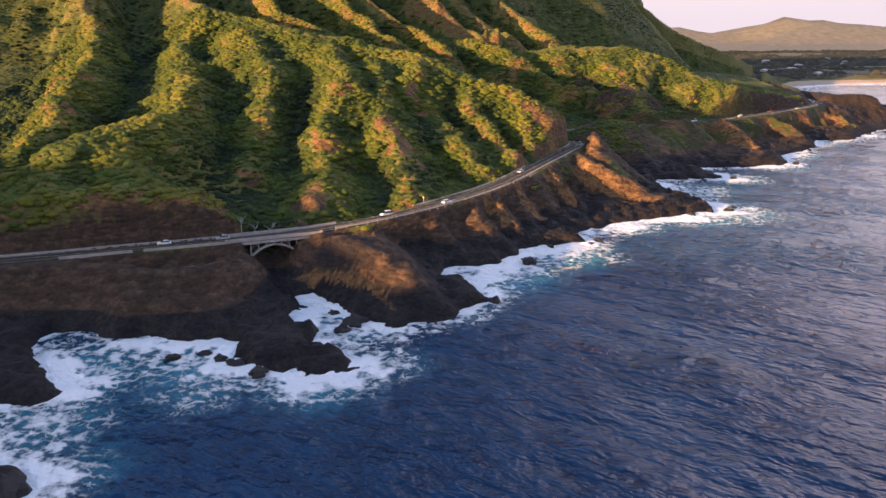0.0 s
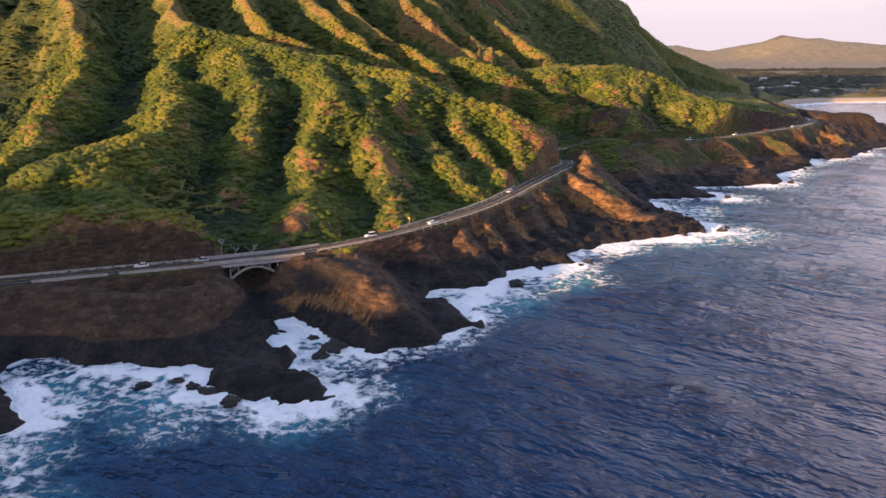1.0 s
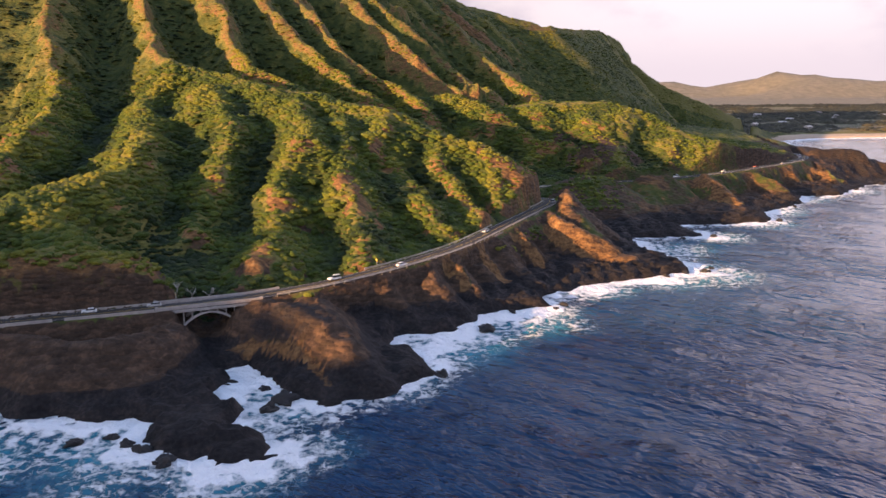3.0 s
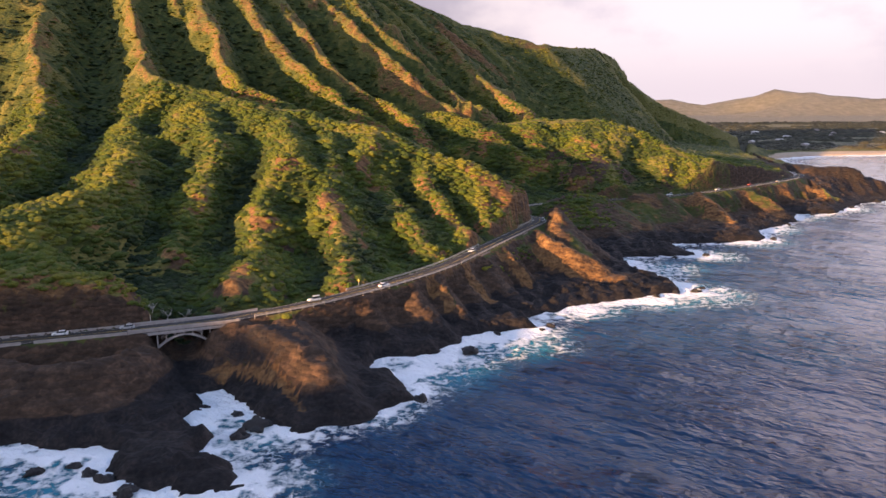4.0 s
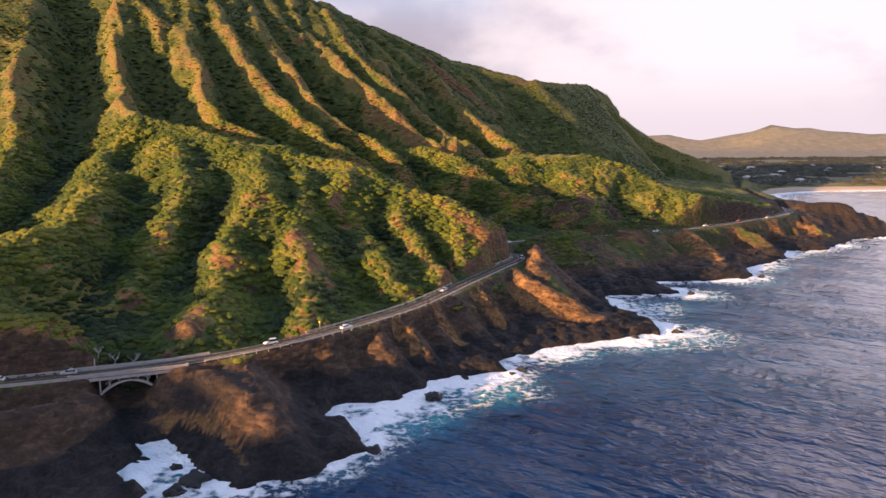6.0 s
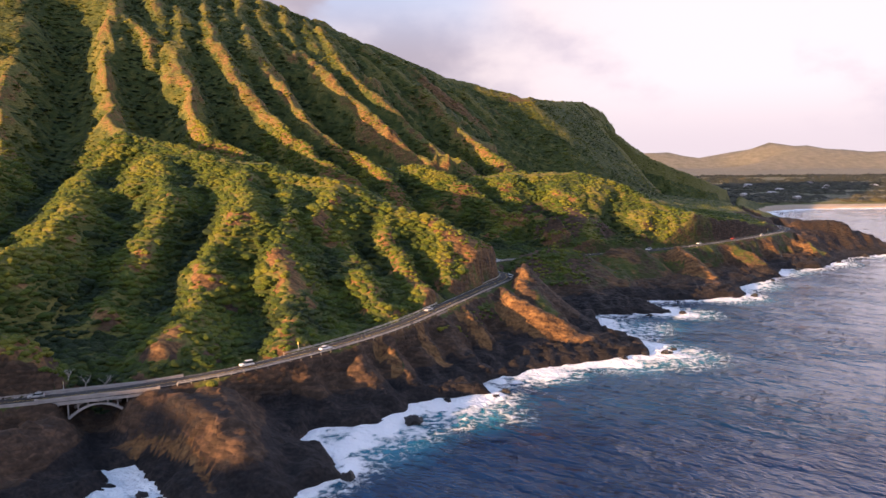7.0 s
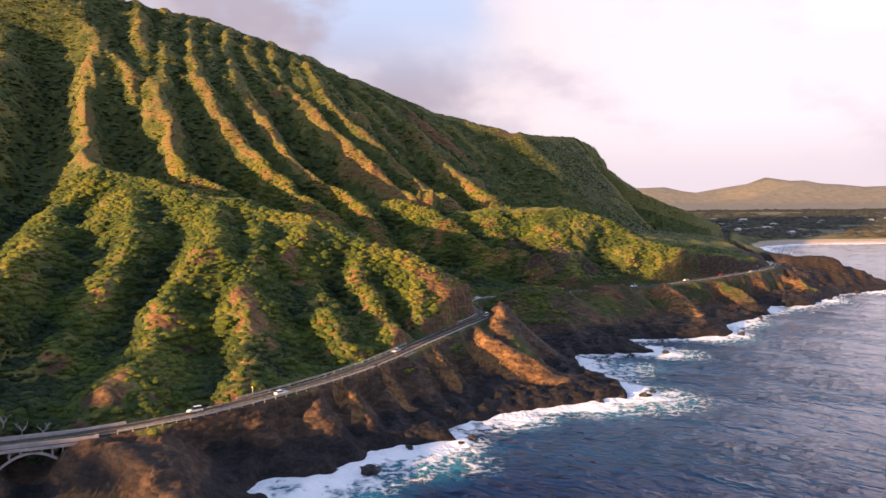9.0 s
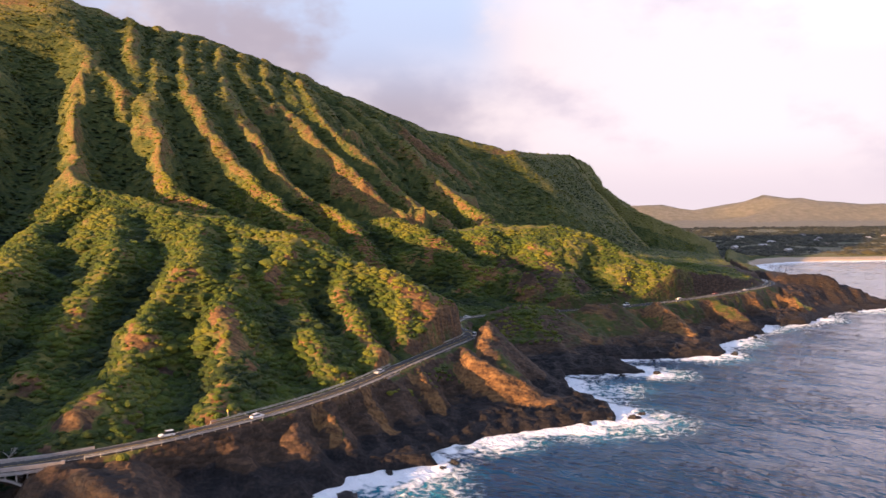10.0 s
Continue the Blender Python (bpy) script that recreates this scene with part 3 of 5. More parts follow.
def make_leaves(name, dark, light, dry):
    m, t, b = material(name)
    tone = attr(t, "tone")
    isl = t.nodes.new("ShaderNodeNewGeometry").outputs["Random Per Island"]
    sprig, clump = noise_tex(t, 1.5, 4, 0.6), noise_tex(t, 0.5, 3, 0.5)
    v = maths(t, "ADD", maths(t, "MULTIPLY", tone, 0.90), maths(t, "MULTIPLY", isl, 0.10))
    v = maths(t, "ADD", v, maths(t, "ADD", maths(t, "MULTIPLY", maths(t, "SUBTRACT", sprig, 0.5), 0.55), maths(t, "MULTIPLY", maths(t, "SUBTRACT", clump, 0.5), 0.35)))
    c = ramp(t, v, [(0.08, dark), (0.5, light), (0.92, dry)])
    t.links.new(c, b.inputs["Base Color"])
    b.inputs["Roughness"].default_value = 0.75
    b.inputs["Specular IOR Level"].default_value = 0.2
    bump(t, b, maths(t, "ADD", sprig, maths(t, "MULTIPLY", clump, 1.2)), 0.9, 1.3)
    return m


def make_water():
    m, t, b = material("sea_water")
    pos = t.nodes.new("ShaderNodeTexCoord").outputs["Object"]
    mp = t.nodes.new("ShaderNodeMapping")
    mp.vector_type = "TEXTURE"
    mp.inputs["Rotation"].default_value = (0, 0, radians(-38))
    mp.inputs["Scale"].default_value = (1.8, 1.0, 1.0)
    t.links.new(pos, mp.inputs["Vector"])
    big, mid, fine = noise_tex(t, 0.20, 3, 0.5, mp.outputs["Vector"]), noise_tex(t, 0.5, 3, 0.55, mp.outputs["Vector"]), noise_tex(t, 1.1, 4, 0.6, mp.outputs["Vector"])
    roll = noise_tex(t, 0.085, 2, 0.5, mp.outputs["Vector"])
    foam, milk = attr(t, "foam"), attr(t, "milk")
    lace = t.nodes.new("ShaderNodeTexVoronoi")
    lace.feature = "DISTANCE_TO_EDGE"
    lace.inputs["Scale"].default_value = 0.42
    warp = t.nodes.new("ShaderNodeTexNoise")
    warp.inputs["Scale"].default_value, warp.inputs["Detail"].default_value = 0.35, 4
    t.links.new(pos, warp.inputs["Vector"])
    wv = t.nodes.new("ShaderNodeVectorMath")
    wv.operation = "MULTIPLY_ADD"
    wv.inputs[1].default_value = (5, 5, 0)
    t.links.new(warp.outputs["Color"], wv.inputs[0])
    t.links.new(pos, wv.inputs[2])
    t.links.new(wv.outputs[0], lace.inputs["Vector"])
    streak = noise_tex(t, 0.34, 5, 0.58, pos)
    drift = noise_tex(t, 0.11, 4, 0.6, wv.outputs[0])
    net = t.nodes.new("ShaderNodeTexVoronoi")
    net.feature = "DISTANCE_TO_EDGE"
    net.inputs["Scale"].default_value = 0.17
    t.links.new(wv.outputs[0], net.inputs["Vector"])
    wisp = maths(t, "SUBTRACT", streak, 0.5)
    body = sharpen(t, maths(t, "ADD", foam, maths(t, "ADD", maths(t, "MULTIPLY", wisp, 0.8), maths(t, "MULTIPLY", maths(t, "SUBTRACT", drift, 0.5), 1.6))), 0.48, 0.74)

    def threads(cells, wide, soft):
        """Foam lines along the borders of cells, thicker where the foam is dense."""
        return sharpen(t, maths(t, "SUBTRACT", maths(t, "ADD", maths(t, "MULTIPLY", foam, wide), maths(t, "MULTIPLY", wisp, wide)), cells.outputs["Distance"]), -0.02, soft)
    lines = maths(t, "MAXIMUM", threads(net, 0.30, 0.10), maths(t, "MULTIPLY", threads(lace, 0.26, 0.10), 0.8))
    f = maths(t, "MAXIMUM", body, maths(t, "MULTIPLY", maths(t, "MULTIPLY", lines, sharpen(t, streak, 0.40, 0.56)), 0.85))
    f = maths(t, "MULTIPLY", f, sharpen(t, foam, 0.10, 0.36))
    deep = ramp(t, big, [(0.3, (0.0003, 0.017, 0.056)), (0.7, (0.0006, 0.036, 0.098))])
    c = mixc(t, sharpen(t, maths(t, "ADD", milk, maths(t, "MULTIPLY", maths(t, "SUBTRACT", streak, 0.5), 0.5)), 0.12, 0.75), deep, (0.014, 0.20, 0.29))
    c = mixc(t, f, c, (0.90, 0.92, 0.94))
    t.links.new(c, b.inputs["Base Color"])
    r = maths(t, "ADD", 0.07, maths(t, "MULTIPLY", f, 0.7))
    t.links.new(r, b.inputs["Roughness"])
    b.inputs["IOR"].default_value = 1.33
    waves = maths(t, "ADD", maths(t, "ADD", maths(t, "MULTIPLY", big, 2.5), maths(t, "MULTIPLY", roll, 1.4)), maths(t, "ADD", maths(t, "MULTIPLY", mid, 0.95), maths(t, "MULTIPLY", fine, 0.26)))
    where = t.nodes.new("ShaderNodeVectorMath")
    where.operation = "DOT_PRODUCT"
    where.inputs[1].default_value = (0.6, 0.8, 0.0)
    t.links.new(pos, where.inputs[0])
    # calmer in the lee of the bay
    calm = sharpen(t, where.outputs["Value"], 820.0, 220.0)
    gusts = maths(t, "MULTIPLY_ADD", sharpen(t, noise_tex(t, 0.022, 3, 0.55, mp.outputs["Vector"]), 0.36, 0.64), 0.75, 0.55)
    waves = maths(t, "MULTIPLY", waves, maths(t, "MULTIPLY", gusts, maths(t, "MULTIPLY_ADD", calm, 0.68, 0.32)))
    h = maths(t, "ADD", waves, maths(t, "MULTIPLY", maths(t, "MULTIPLY", f, streak), 2.4))
    bump(t, b, h, 1.0, 1.0)
    return m


def make_plain(name, color, vary=0.25, scale=0.8, rough=0.8, metal=0.0, bump_d=0.02):
    m, t, b = material(name)
    n = noise_tex(t, scale, 5)
    n2 = noise_tex(t, scale * 9, 4)
    lo = tuple(v * (1 - vary) for v in color)
    hi = tuple(min(1, v * (1 + vary)) for v in color)
    c = ramp(t, maths(t, "ADD", maths(t, "MULTIPLY", n, 0.65), maths(t, "MULTIPLY", n2, 0.35)), [(0.32, lo), (0.68, hi)])
    t.links.new(c, b.inputs["Base Color"])
    b.inputs["Roughness"].default_value, b.inputs["Metallic"].default_value = rough, metal
    if bump_d:
        bump(t, b, n2, 0.5, bump_d)
    return m


GROUND = make_ground()
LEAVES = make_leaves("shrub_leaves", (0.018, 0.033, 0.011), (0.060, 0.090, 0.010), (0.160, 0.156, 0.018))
GROVE = make_leaves("grove_leaves", (0.014, 0.018, 0.012), (0.034, 0.036, 0.020), (0.075, 0.066, 0.036))
WATER = make_water()
ASPHALT = make_plain("worn_asphalt", (0.027, 0.024, 0.024), 0.3, 0.35, 0.85)
CONCRETE = make_plain("pale_concrete", (0.36, 0.32, 0.295), 0.25, 0.5, 0.85)
RAIL = make_plain("weathered_rail", (0.46, 0.42, 0.37), 0.2, 0.6, 0.7)
WHITE = make_plain("road_white", (0.70, 0.68, 0.64), 0.15, 0.6, 0.7)
YELLOW = make_plain("road_yellow", (0.62, 0.42, 0.08), 0.2, 0.6, 0.7)
STEEL = make_plain("galvanised_steel", (0.55, 0.54, 0.53), 0.12, 1.5, 0.45, 0.6)
BASALT = make_plain("wet_basalt", (0.016, 0.014, 0.014), 0.5, 0.6, 0.75, 0.0, 0.15)
DEADWOOD = make_plain("bleached_wood", (0.42, 0.38, 0.33), 0.25, 2.0, 0.9)

# ---- mesh helpers ----


def mesh_from(name, verts, faces, mat, smooth_on=False, attrs=None):
    """faces: an array of triangles or quads."""
    me = bpy.data.meshes.new(name)
    verts, faces = np.asarray(verts, np.float32), np.asarray(faces, np.int32)
    k = faces.shape[1]
    me.vertices.add(len(verts))
    me.vertices.foreach_set("co", verts.ravel())
    me.loops.add(faces.size)
    me.loops.foreach_set("vertex_index", faces.ravel())
    me.polygons.add(len(faces))
    me.polygons.foreach_set("loop_start", np.arange(len(faces), dtype=np.int32) * k)
    me.polygons.foreach_set("loop_total", np.full(len(faces), k, np.int32))
    me.polygons.foreach_set("use_smooth", np.full(len(faces), smooth_on, bool))
    for key, val in (attrs or {}).items():
        a = me.attributes.new(key, "FLOAT", "POINT")
        a.data.foreach_set("value", np.asarray(val, np.float32).ravel())
    me.materials.append(mat)
    me.update(calc_edges=True)
    me.validate()
    return me


def grid_faces(nx, ny):
    i = np.arange(nx - 1)[None, :] + np.arange(ny - 1)[:, None] * nx
    i = i.ravel()
    return np.stack([i, i + 1, i + nx + 1, i + nx], 1)


def part(name, bm, mat, parent, label=""):
    me = bpy.data.meshes.new(name)
    bm.to_mesh(me)
    bm.free()
    me.materials.append(mat)
    ob = new(name, me)
    ob.parent = parent
    if label:
        ob["label"] = label
    return ob


def block(bm, size, at=(0, 0, 0), rot=None, bevel=0.0):
    m = Matrix.Translation(at) @ (rot.to_4x4() if rot else Matrix.Identity(4)) @ Matrix.Diagonal((*size, 1))
    r = bmesh.ops.create_cube(bm, size=1.0, matrix=m)
    if bevel:
        edges = list({e for v in r["verts"] for e in v.link_edges})
        bmesh.ops.bevel(bm, geom=edges, offset=bevel, segments=1, affect="EDGES")
    return bm


# ---- ground ----
slope_y, slope_x = np.gradient(GZ, GY, GX)
STEEP = np.hypot(slope_x, slope_y)
A_LAVA = np.clip((1 - smooth(30, 46, GD)) * (1 - smooth(4.6, 9.4, GZ + 3.4 * smooth(-30, -60, GXX) + 2.6 * smooth(110, 170, GXX) + 3 * fbm(GXX, GYY, 15, 3, 92))), 0, 1) * (GYY < 1000)
A_ROCK = np.clip(smooth(0.85, 1.25, STEEP) * (GD < 75) + 0.9 * (1 - smooth(20, 34, GD + 9 * fbm(GXX, GYY, 20, 3, 93))), 0, 1) * (GD < 90) * (GYY < 1000)
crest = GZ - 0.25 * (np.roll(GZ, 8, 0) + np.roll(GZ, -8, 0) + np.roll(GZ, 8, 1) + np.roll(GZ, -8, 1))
# height against wider surroundings; puts the gullies' shade into leaf colour
vale_shade = GZ - 0.25 * (np.roll(GZ, 22, 0) + np.roll(GZ, -22, 0) + np.roll(GZ, 22, 1) + np.roll(GZ, -22, 1))
A_SOIL = np.clip(smooth(0.2, 0.8, crest / 3.0 + 0.9 * fbm(GXX, GYY, 36, 4, 95) - 0.58 + 0.26 * (1 - smooth(100, 130, GD)) * smooth(0, 20, GXX + 60)) * smooth(0.5, 0.85, STEEP + 0.1 * fbm(GXX, GYY, 14, 3, 94)), 0, 1)
A_STRAW = np.clip(smooth(0.35, 1.1, crest / 2.0 + 0.9 * fbm(GXX, GYY, 40, 4, 96)) * smooth(15, 35, GD), 0, 1) * 0.9
A_ROCK = np.maximum(A_ROCK, 0.75 * smooth(305, 330, GXX) * smooth(600, 630, GYY) * (1 - smooth(760, 860, GYY)) * (GXX < 470))
A_ROCK = np.clip(np.maximum(A_ROCK, GSEA * (0.55 + 0.3 * smooth(100, 140, GXX) + 0.45 * fbm(GXX, GYY, 18, 3, 97) + 0.5 * smooth(14, 6, GZ))), 0, 1)
A_SOIL = A_SOIL * (1 - 0.5 * smooth(0.0, 0.6, GFLANK + (GD > 200) * 0.5))
A_ROCK = A_ROCK * (1 - 0.8 * GBARE)
bank = (1 - GSEA) * smooth(-58, -72, GXX) * (GYY < 330)
A_ROCK = A_ROCK * (1 - 0.5 * bank * smooth(20, 25, GZ))
A_STRAW = np.maximum(A_STRAW, 0.75 * bank * smooth(20, 24, GZ) * (1 - smooth(31, 37, GZ)))
inland_bare = GBARE * (1 - smooth(0.0, 0.5, GSEA))
A_SOIL = np.maximum(A_SOIL * (1 - 0.7 * GSEA), GBARE - 0.45 * inland_bare)
A_LAVA = A_LAVA * (1 - 0.6 * GBARE)
A_LAVA = np.maximum(A_LAVA, (1 - smooth(10, 18, GD)) * (1 - smooth(5.5 - 1.5 * smooth(-55, -65, GXX), 8.5 - 2 * smooth(-55, -65, GXX), GZ)) * (GYY < 1000) * (1 - GBARE))
red = GSEA * smooth(100, 150, GXX) * smooth(5, 8, GZ)
A_SOIL = np.maximum(A_SOIL, red * (0.42 + 0.7 * fbm(GXX, GYY, 20, 3, 87)))
A_ROCK = A_ROCK * (1 - 0.5 * red)
nose = np.exp(-((GXX - 60) ** 2 + (GYY - 418) ** 2) / 160.0) * (1 - GSEA)
A_SOIL = np.maximum(A_SOIL, np.clip(nose * (1.1 + 0.7 * fbm(GXX, GYY, 9, 3, 86)), 0, 1))
cut = (1 - GSEA) * smooth(-34, -24, GXX) * (GYY < 600) * (GD > 20) * smooth(0.45, 0.7, A_ROCK)
A_SOIL = np.maximum(A_SOIL, cut * (0.55 + 0.6 * fbm(GXX, GYY, 14, 3, 88)))
A_ROCK = A_ROCK * (1 - 0.5 * cut)
knob = smooth(14, 7, np.hypot((GXX + 28) / 1.6, GYY - 250)) * (1 - GBARE)
A_LAVA = np.maximum(A_LAVA, 0.56 * knob)
# shade of the eastern headland block put into its colour with the lava tone
A_LAVA = np.maximum(A_LAVA, 0.55 * smooth(338, 350, GXX) * smooth(650, 670, GYY) * (GYY < 760) * (GXX < 470))
A_SOIL = np.where(A_LAVA > 0.5, np.minimum(A_SOIL, GBARE), A_SOIL) * (1 - 0.75 * smooth(200, 280, GXX) * smooth(760, 860, GYY)) * (1 - 0.7 * (1 - GSEA) * smooth(120, 160, GXX) * (GYY < 700))
scarp = smooth(92, 112, GXX) * (1 - smooth(150, 180, GXX)) * smooth(535, 548, GYY) * (1 - smooth(620, 628, GYY)) * smooth(24, 30, GZ) * (1 - smooth(46, 56, GZ + 5 * fbm(GXX, GYY, 24, 3, 98)))
A_ROCK = np.maximum(A_ROCK, np.clip(scarp * (0.62 + 0.6 * fbm(GXX, GYY, 26, 3, 99)), 0, 1))
A_STRAW = np.maximum(A_STRAW * (1 - GSEA) * (1 - 0.3 * (GD > 200)), 0.85 * inland_bare)
# red earth in streaks down the drier eastern flank
down, across = np.hypot(GXX + 459, GYY - 1145), 520 * np.arctan2(GYY - 1145, GXX + 459)
streaks = fbm(across, 0.16 * down, 20, 4, 89) + 0.35 * fbm(GXX, GYY, 60, 3, 90)
A_SOIL = np.maximum(A_SOIL, GFLANK * smooth(-60, 90, GXX) * np.clip(0.46 + 1.2 * streaks, 0, 0.9))
A_GRASS = np.zeros(GXX.shape)
for line in GRASS:
    far_off, _, _ = to_line(GXX, GYY + 3.0 * fbm(GXX, GYY, 16, 3, 89), line)
    A_GRASS = np.maximum(A_GRASS, smooth(4.5, 1.0, far_off) * smooth(-0.35, 0.1, fbm(GXX, GYY, 18, 3, 90)))
A_STRAW = np.maximum(A_STRAW, A_GRASS)
A_SAND = np.clip((1 - smooth(24, 44, GD)) * (1 - smooth(3.5, 6, GZ)) * (GYY > 1040) * (GXX > 440), 0, 1)
A_FAR = np.maximum(smooth(2300, 2700, GYY), 0.5 * smooth(1180, 1260, GYY) * (GXX > 350))
ground = new("ground", mesh_from("ground", np.stack([GXX.ravel(), GYY.ravel(), GZ.ravel()], 1), grid_faces(len(GX), len(GY)), GROUND, True,
             {"lava": A_LAVA, "rock": A_ROCK, "soil": A_SOIL, "straw": A_STRAW, "sand": A_SAND, "far": A_FAR}))
tagged(ground, "steep volcanic hillside of green scrub, red soil and black lava shore", "ground", kind="structure")

# ---- sea ----
SX = graded(-260, np.arange(-260, 470, 2.5), 470, -2500, 4700, 2.7, 1.09, 60)
SY = graded(60, np.concatenate([np.arange(60, 700, 2.5), np.arange(700, 1300, 6.0)]), 1300, -700, 4500, 2.7, 1.10, 80)
SXX, SYY = np.meshgrid(SX, SY)
s_coast, _, _ = to_line(SXX, SYY, COAST)
s_d = np.where(inside(SXX, SYY, LAND), -s_coast, s_coast)
# where the swell breaks: place, reach, strength
SURF = [(-92, 186, 26, 0.75), (-62, 190, 26, 0.75), (-30, 178, 22, 0.7), (-36, 232, 20, 0.9), (-26, 214, 18, 0.75), (8, 228, 16, 0.4), (24, 266, 28, 1.0), (50, 291, 26, 0.95),
        (84, 331, 20, 0.85), (116, 348, 26, 0.9), (140, 356, 28, 0.95), (142, 408, 26, 0.75), (174, 438, 24, 0.7), (215, 482, 26, 0.75), (245, 525, 24, 0.8), (290, 580, 28, 0.6),
        (345, 615, 26, 0.6), (400, 655, 26, 0.6), (-110, 150, 20, 0.7), (-86, 158, 24, 0.5), (-70, 140, 16, 0.4), (-60, 174, 22, 0.5), (-10, 190, 16, 0.4), (60, 285, 22, 0.5)]
patch = np.zeros(SXX.shape)
for px, py, reach, power in SURF:
    patch = np.maximum(patch, power * np.exp(-((SXX - px) ** 2 + (SYY - py) ** 2) / (0.55 * reach * reach)))
ragged = 4.5 * fbm(SXX, SYY, 18, 4, 101)
band = np.exp(-np.maximum(s_d - 2.5 + ragged, 0) / (5 + 17 * patch)) * (0.70 + 0.55 * patch)
FOAM = np.clip(np.maximum(band, 0.8 * patch * smooth(-0.3, 0.55, fbm(SXX, SYY, 22, 4, 103) + 0.3)) * (s_d < 70), 0, 1)
beach = np.exp(-np.maximum(s_d - 4 + 8 * fbm(SXX, SYY, 60, 3, 105), 0) / 26.0) * (SYY > 1000)
FOAM = np.maximum(FOAM, np.clip(beach, 0, 0.9))
MILK = np.clip(np.exp(-np.maximum(s_d, 0) / 14) * 0.30 + patch * 0.82, 0, 1)
swell = 0.4 * fbm((SXX - SYY) * 0.27, (SXX + SYY) * 0.71, 13, 4, 107, 0.6) * smooth(4000, 300, np.hypot(SXX, SYY)) * smooth(-2, 12, s_d) + 0.8 * FOAM * (0.4 + fbm(SXX, SYY, 7, 3, 109))
sea = new("water", mesh_from("water", np.stack([SXX.ravel(), SYY.ravel(), swell.ravel()], 1), grid_faces(len(SX), len(SY)), WATER, True, {"foam": FOAM, "milk": MILK}))
tagged(sea, "dark blue ocean with wind ripples and white surf along the rocks", "sea", kind="structure")

# ---- scrub ----


def bush_shape(rng, sides, rings):
    """A lumpy crown about 1 across, low and spreading, with a ragged hem."""
    vs, fs = [], []
    lobes = [(rng.uniform(0, 2 * np.pi), rng.uniform(0.1, 1.0), rng.uniform(0.12, 0.30)) for _ in range(5)]
    for r in range(rings):
        up = -0.35 + 1.15 * r / rings
        for q in range(sides):
            a = 2 * np.pi * (q + 0.5 * (r % 2)) / sides + rng.uniform(-0.12, 0.12)
            rad = np.cos(np.clip(up, -0.2, 1.4)) * (0.86 if r == 0 else 1.0) * rng.uniform(0.84, 1.14)
            for la, lu, amp in lobes:
                rad += amp * np.exp(-(np.angle(np.exp(1j * (a - la))) ** 2) / 0.35 - (up - lu) ** 2 / 0.2)
            vs.append(np.array([np.cos(a) * rad * 0.5, np.sin(a) * rad * 0.5, np.sin(up) * 0.62 * rng.uniform(0.9, 1.15)]))
    vs.append(np.array([rng.uniform(-0.08, 0.08), rng.uniform(-0.08, 0.08), 0.60]))
    for r in range(rings - 1):
        for q in range(sides):
            a, b = r * sides + q, r * sides + (q + 1) % sides
            fs += [(a, b, b + sides), (a, b + sides, a + sides)]
    fs += [((rings - 1) * sides + q, (rings - 1) * sides + (q + 1) % sides, rings * sides) for q in range(sides)]
    return np.array(vs), np.array(fs)


def scatter(name, label, spots, sizes, tall, tones, shapes, rng, mat):
    """All the shrubs of one slope, as one mesh."""
    V, F, T, base = [], [], [], 0
    pick = rng.integers(0, len(shapes), len(spots))
    turn = rng.uniform(0, 2 * np.pi, len(spots))
    for s, (sv, sf) in enumerate(shapes):
        m = pick == s
        n = int(m.sum())
        if not n:
            continue
        c, sn = np.cos(turn[m])[:, None], np.sin(turn[m])[:, None]
        z = sizes[m][:, None]
        x = (sv[None, :, 0] * c - sv[None, :, 1] * sn) * z + spots[m][:, 0:1]
        y = (sv[None, :, 0] * sn + sv[None, :, 1] * c) * z + spots[m][:, 1:2]
        h = sv[None, :, 2] * z * tall[m][:, None] + spots[m][:, 2:3]
        V.append(np.stack([x, y, h], 2).reshape(-1, 3))
        F.append((sf[None] + (np.arange(n) * len(sv))[:, None, None] + base).reshape(-1, 3))
        T.append(np.repeat(tones[m], len(sv)))
        base += n * len(sv)
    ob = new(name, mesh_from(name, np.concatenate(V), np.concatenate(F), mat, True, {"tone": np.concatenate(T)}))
    return tagged(ob, label, "shrubs", kind="stuff")


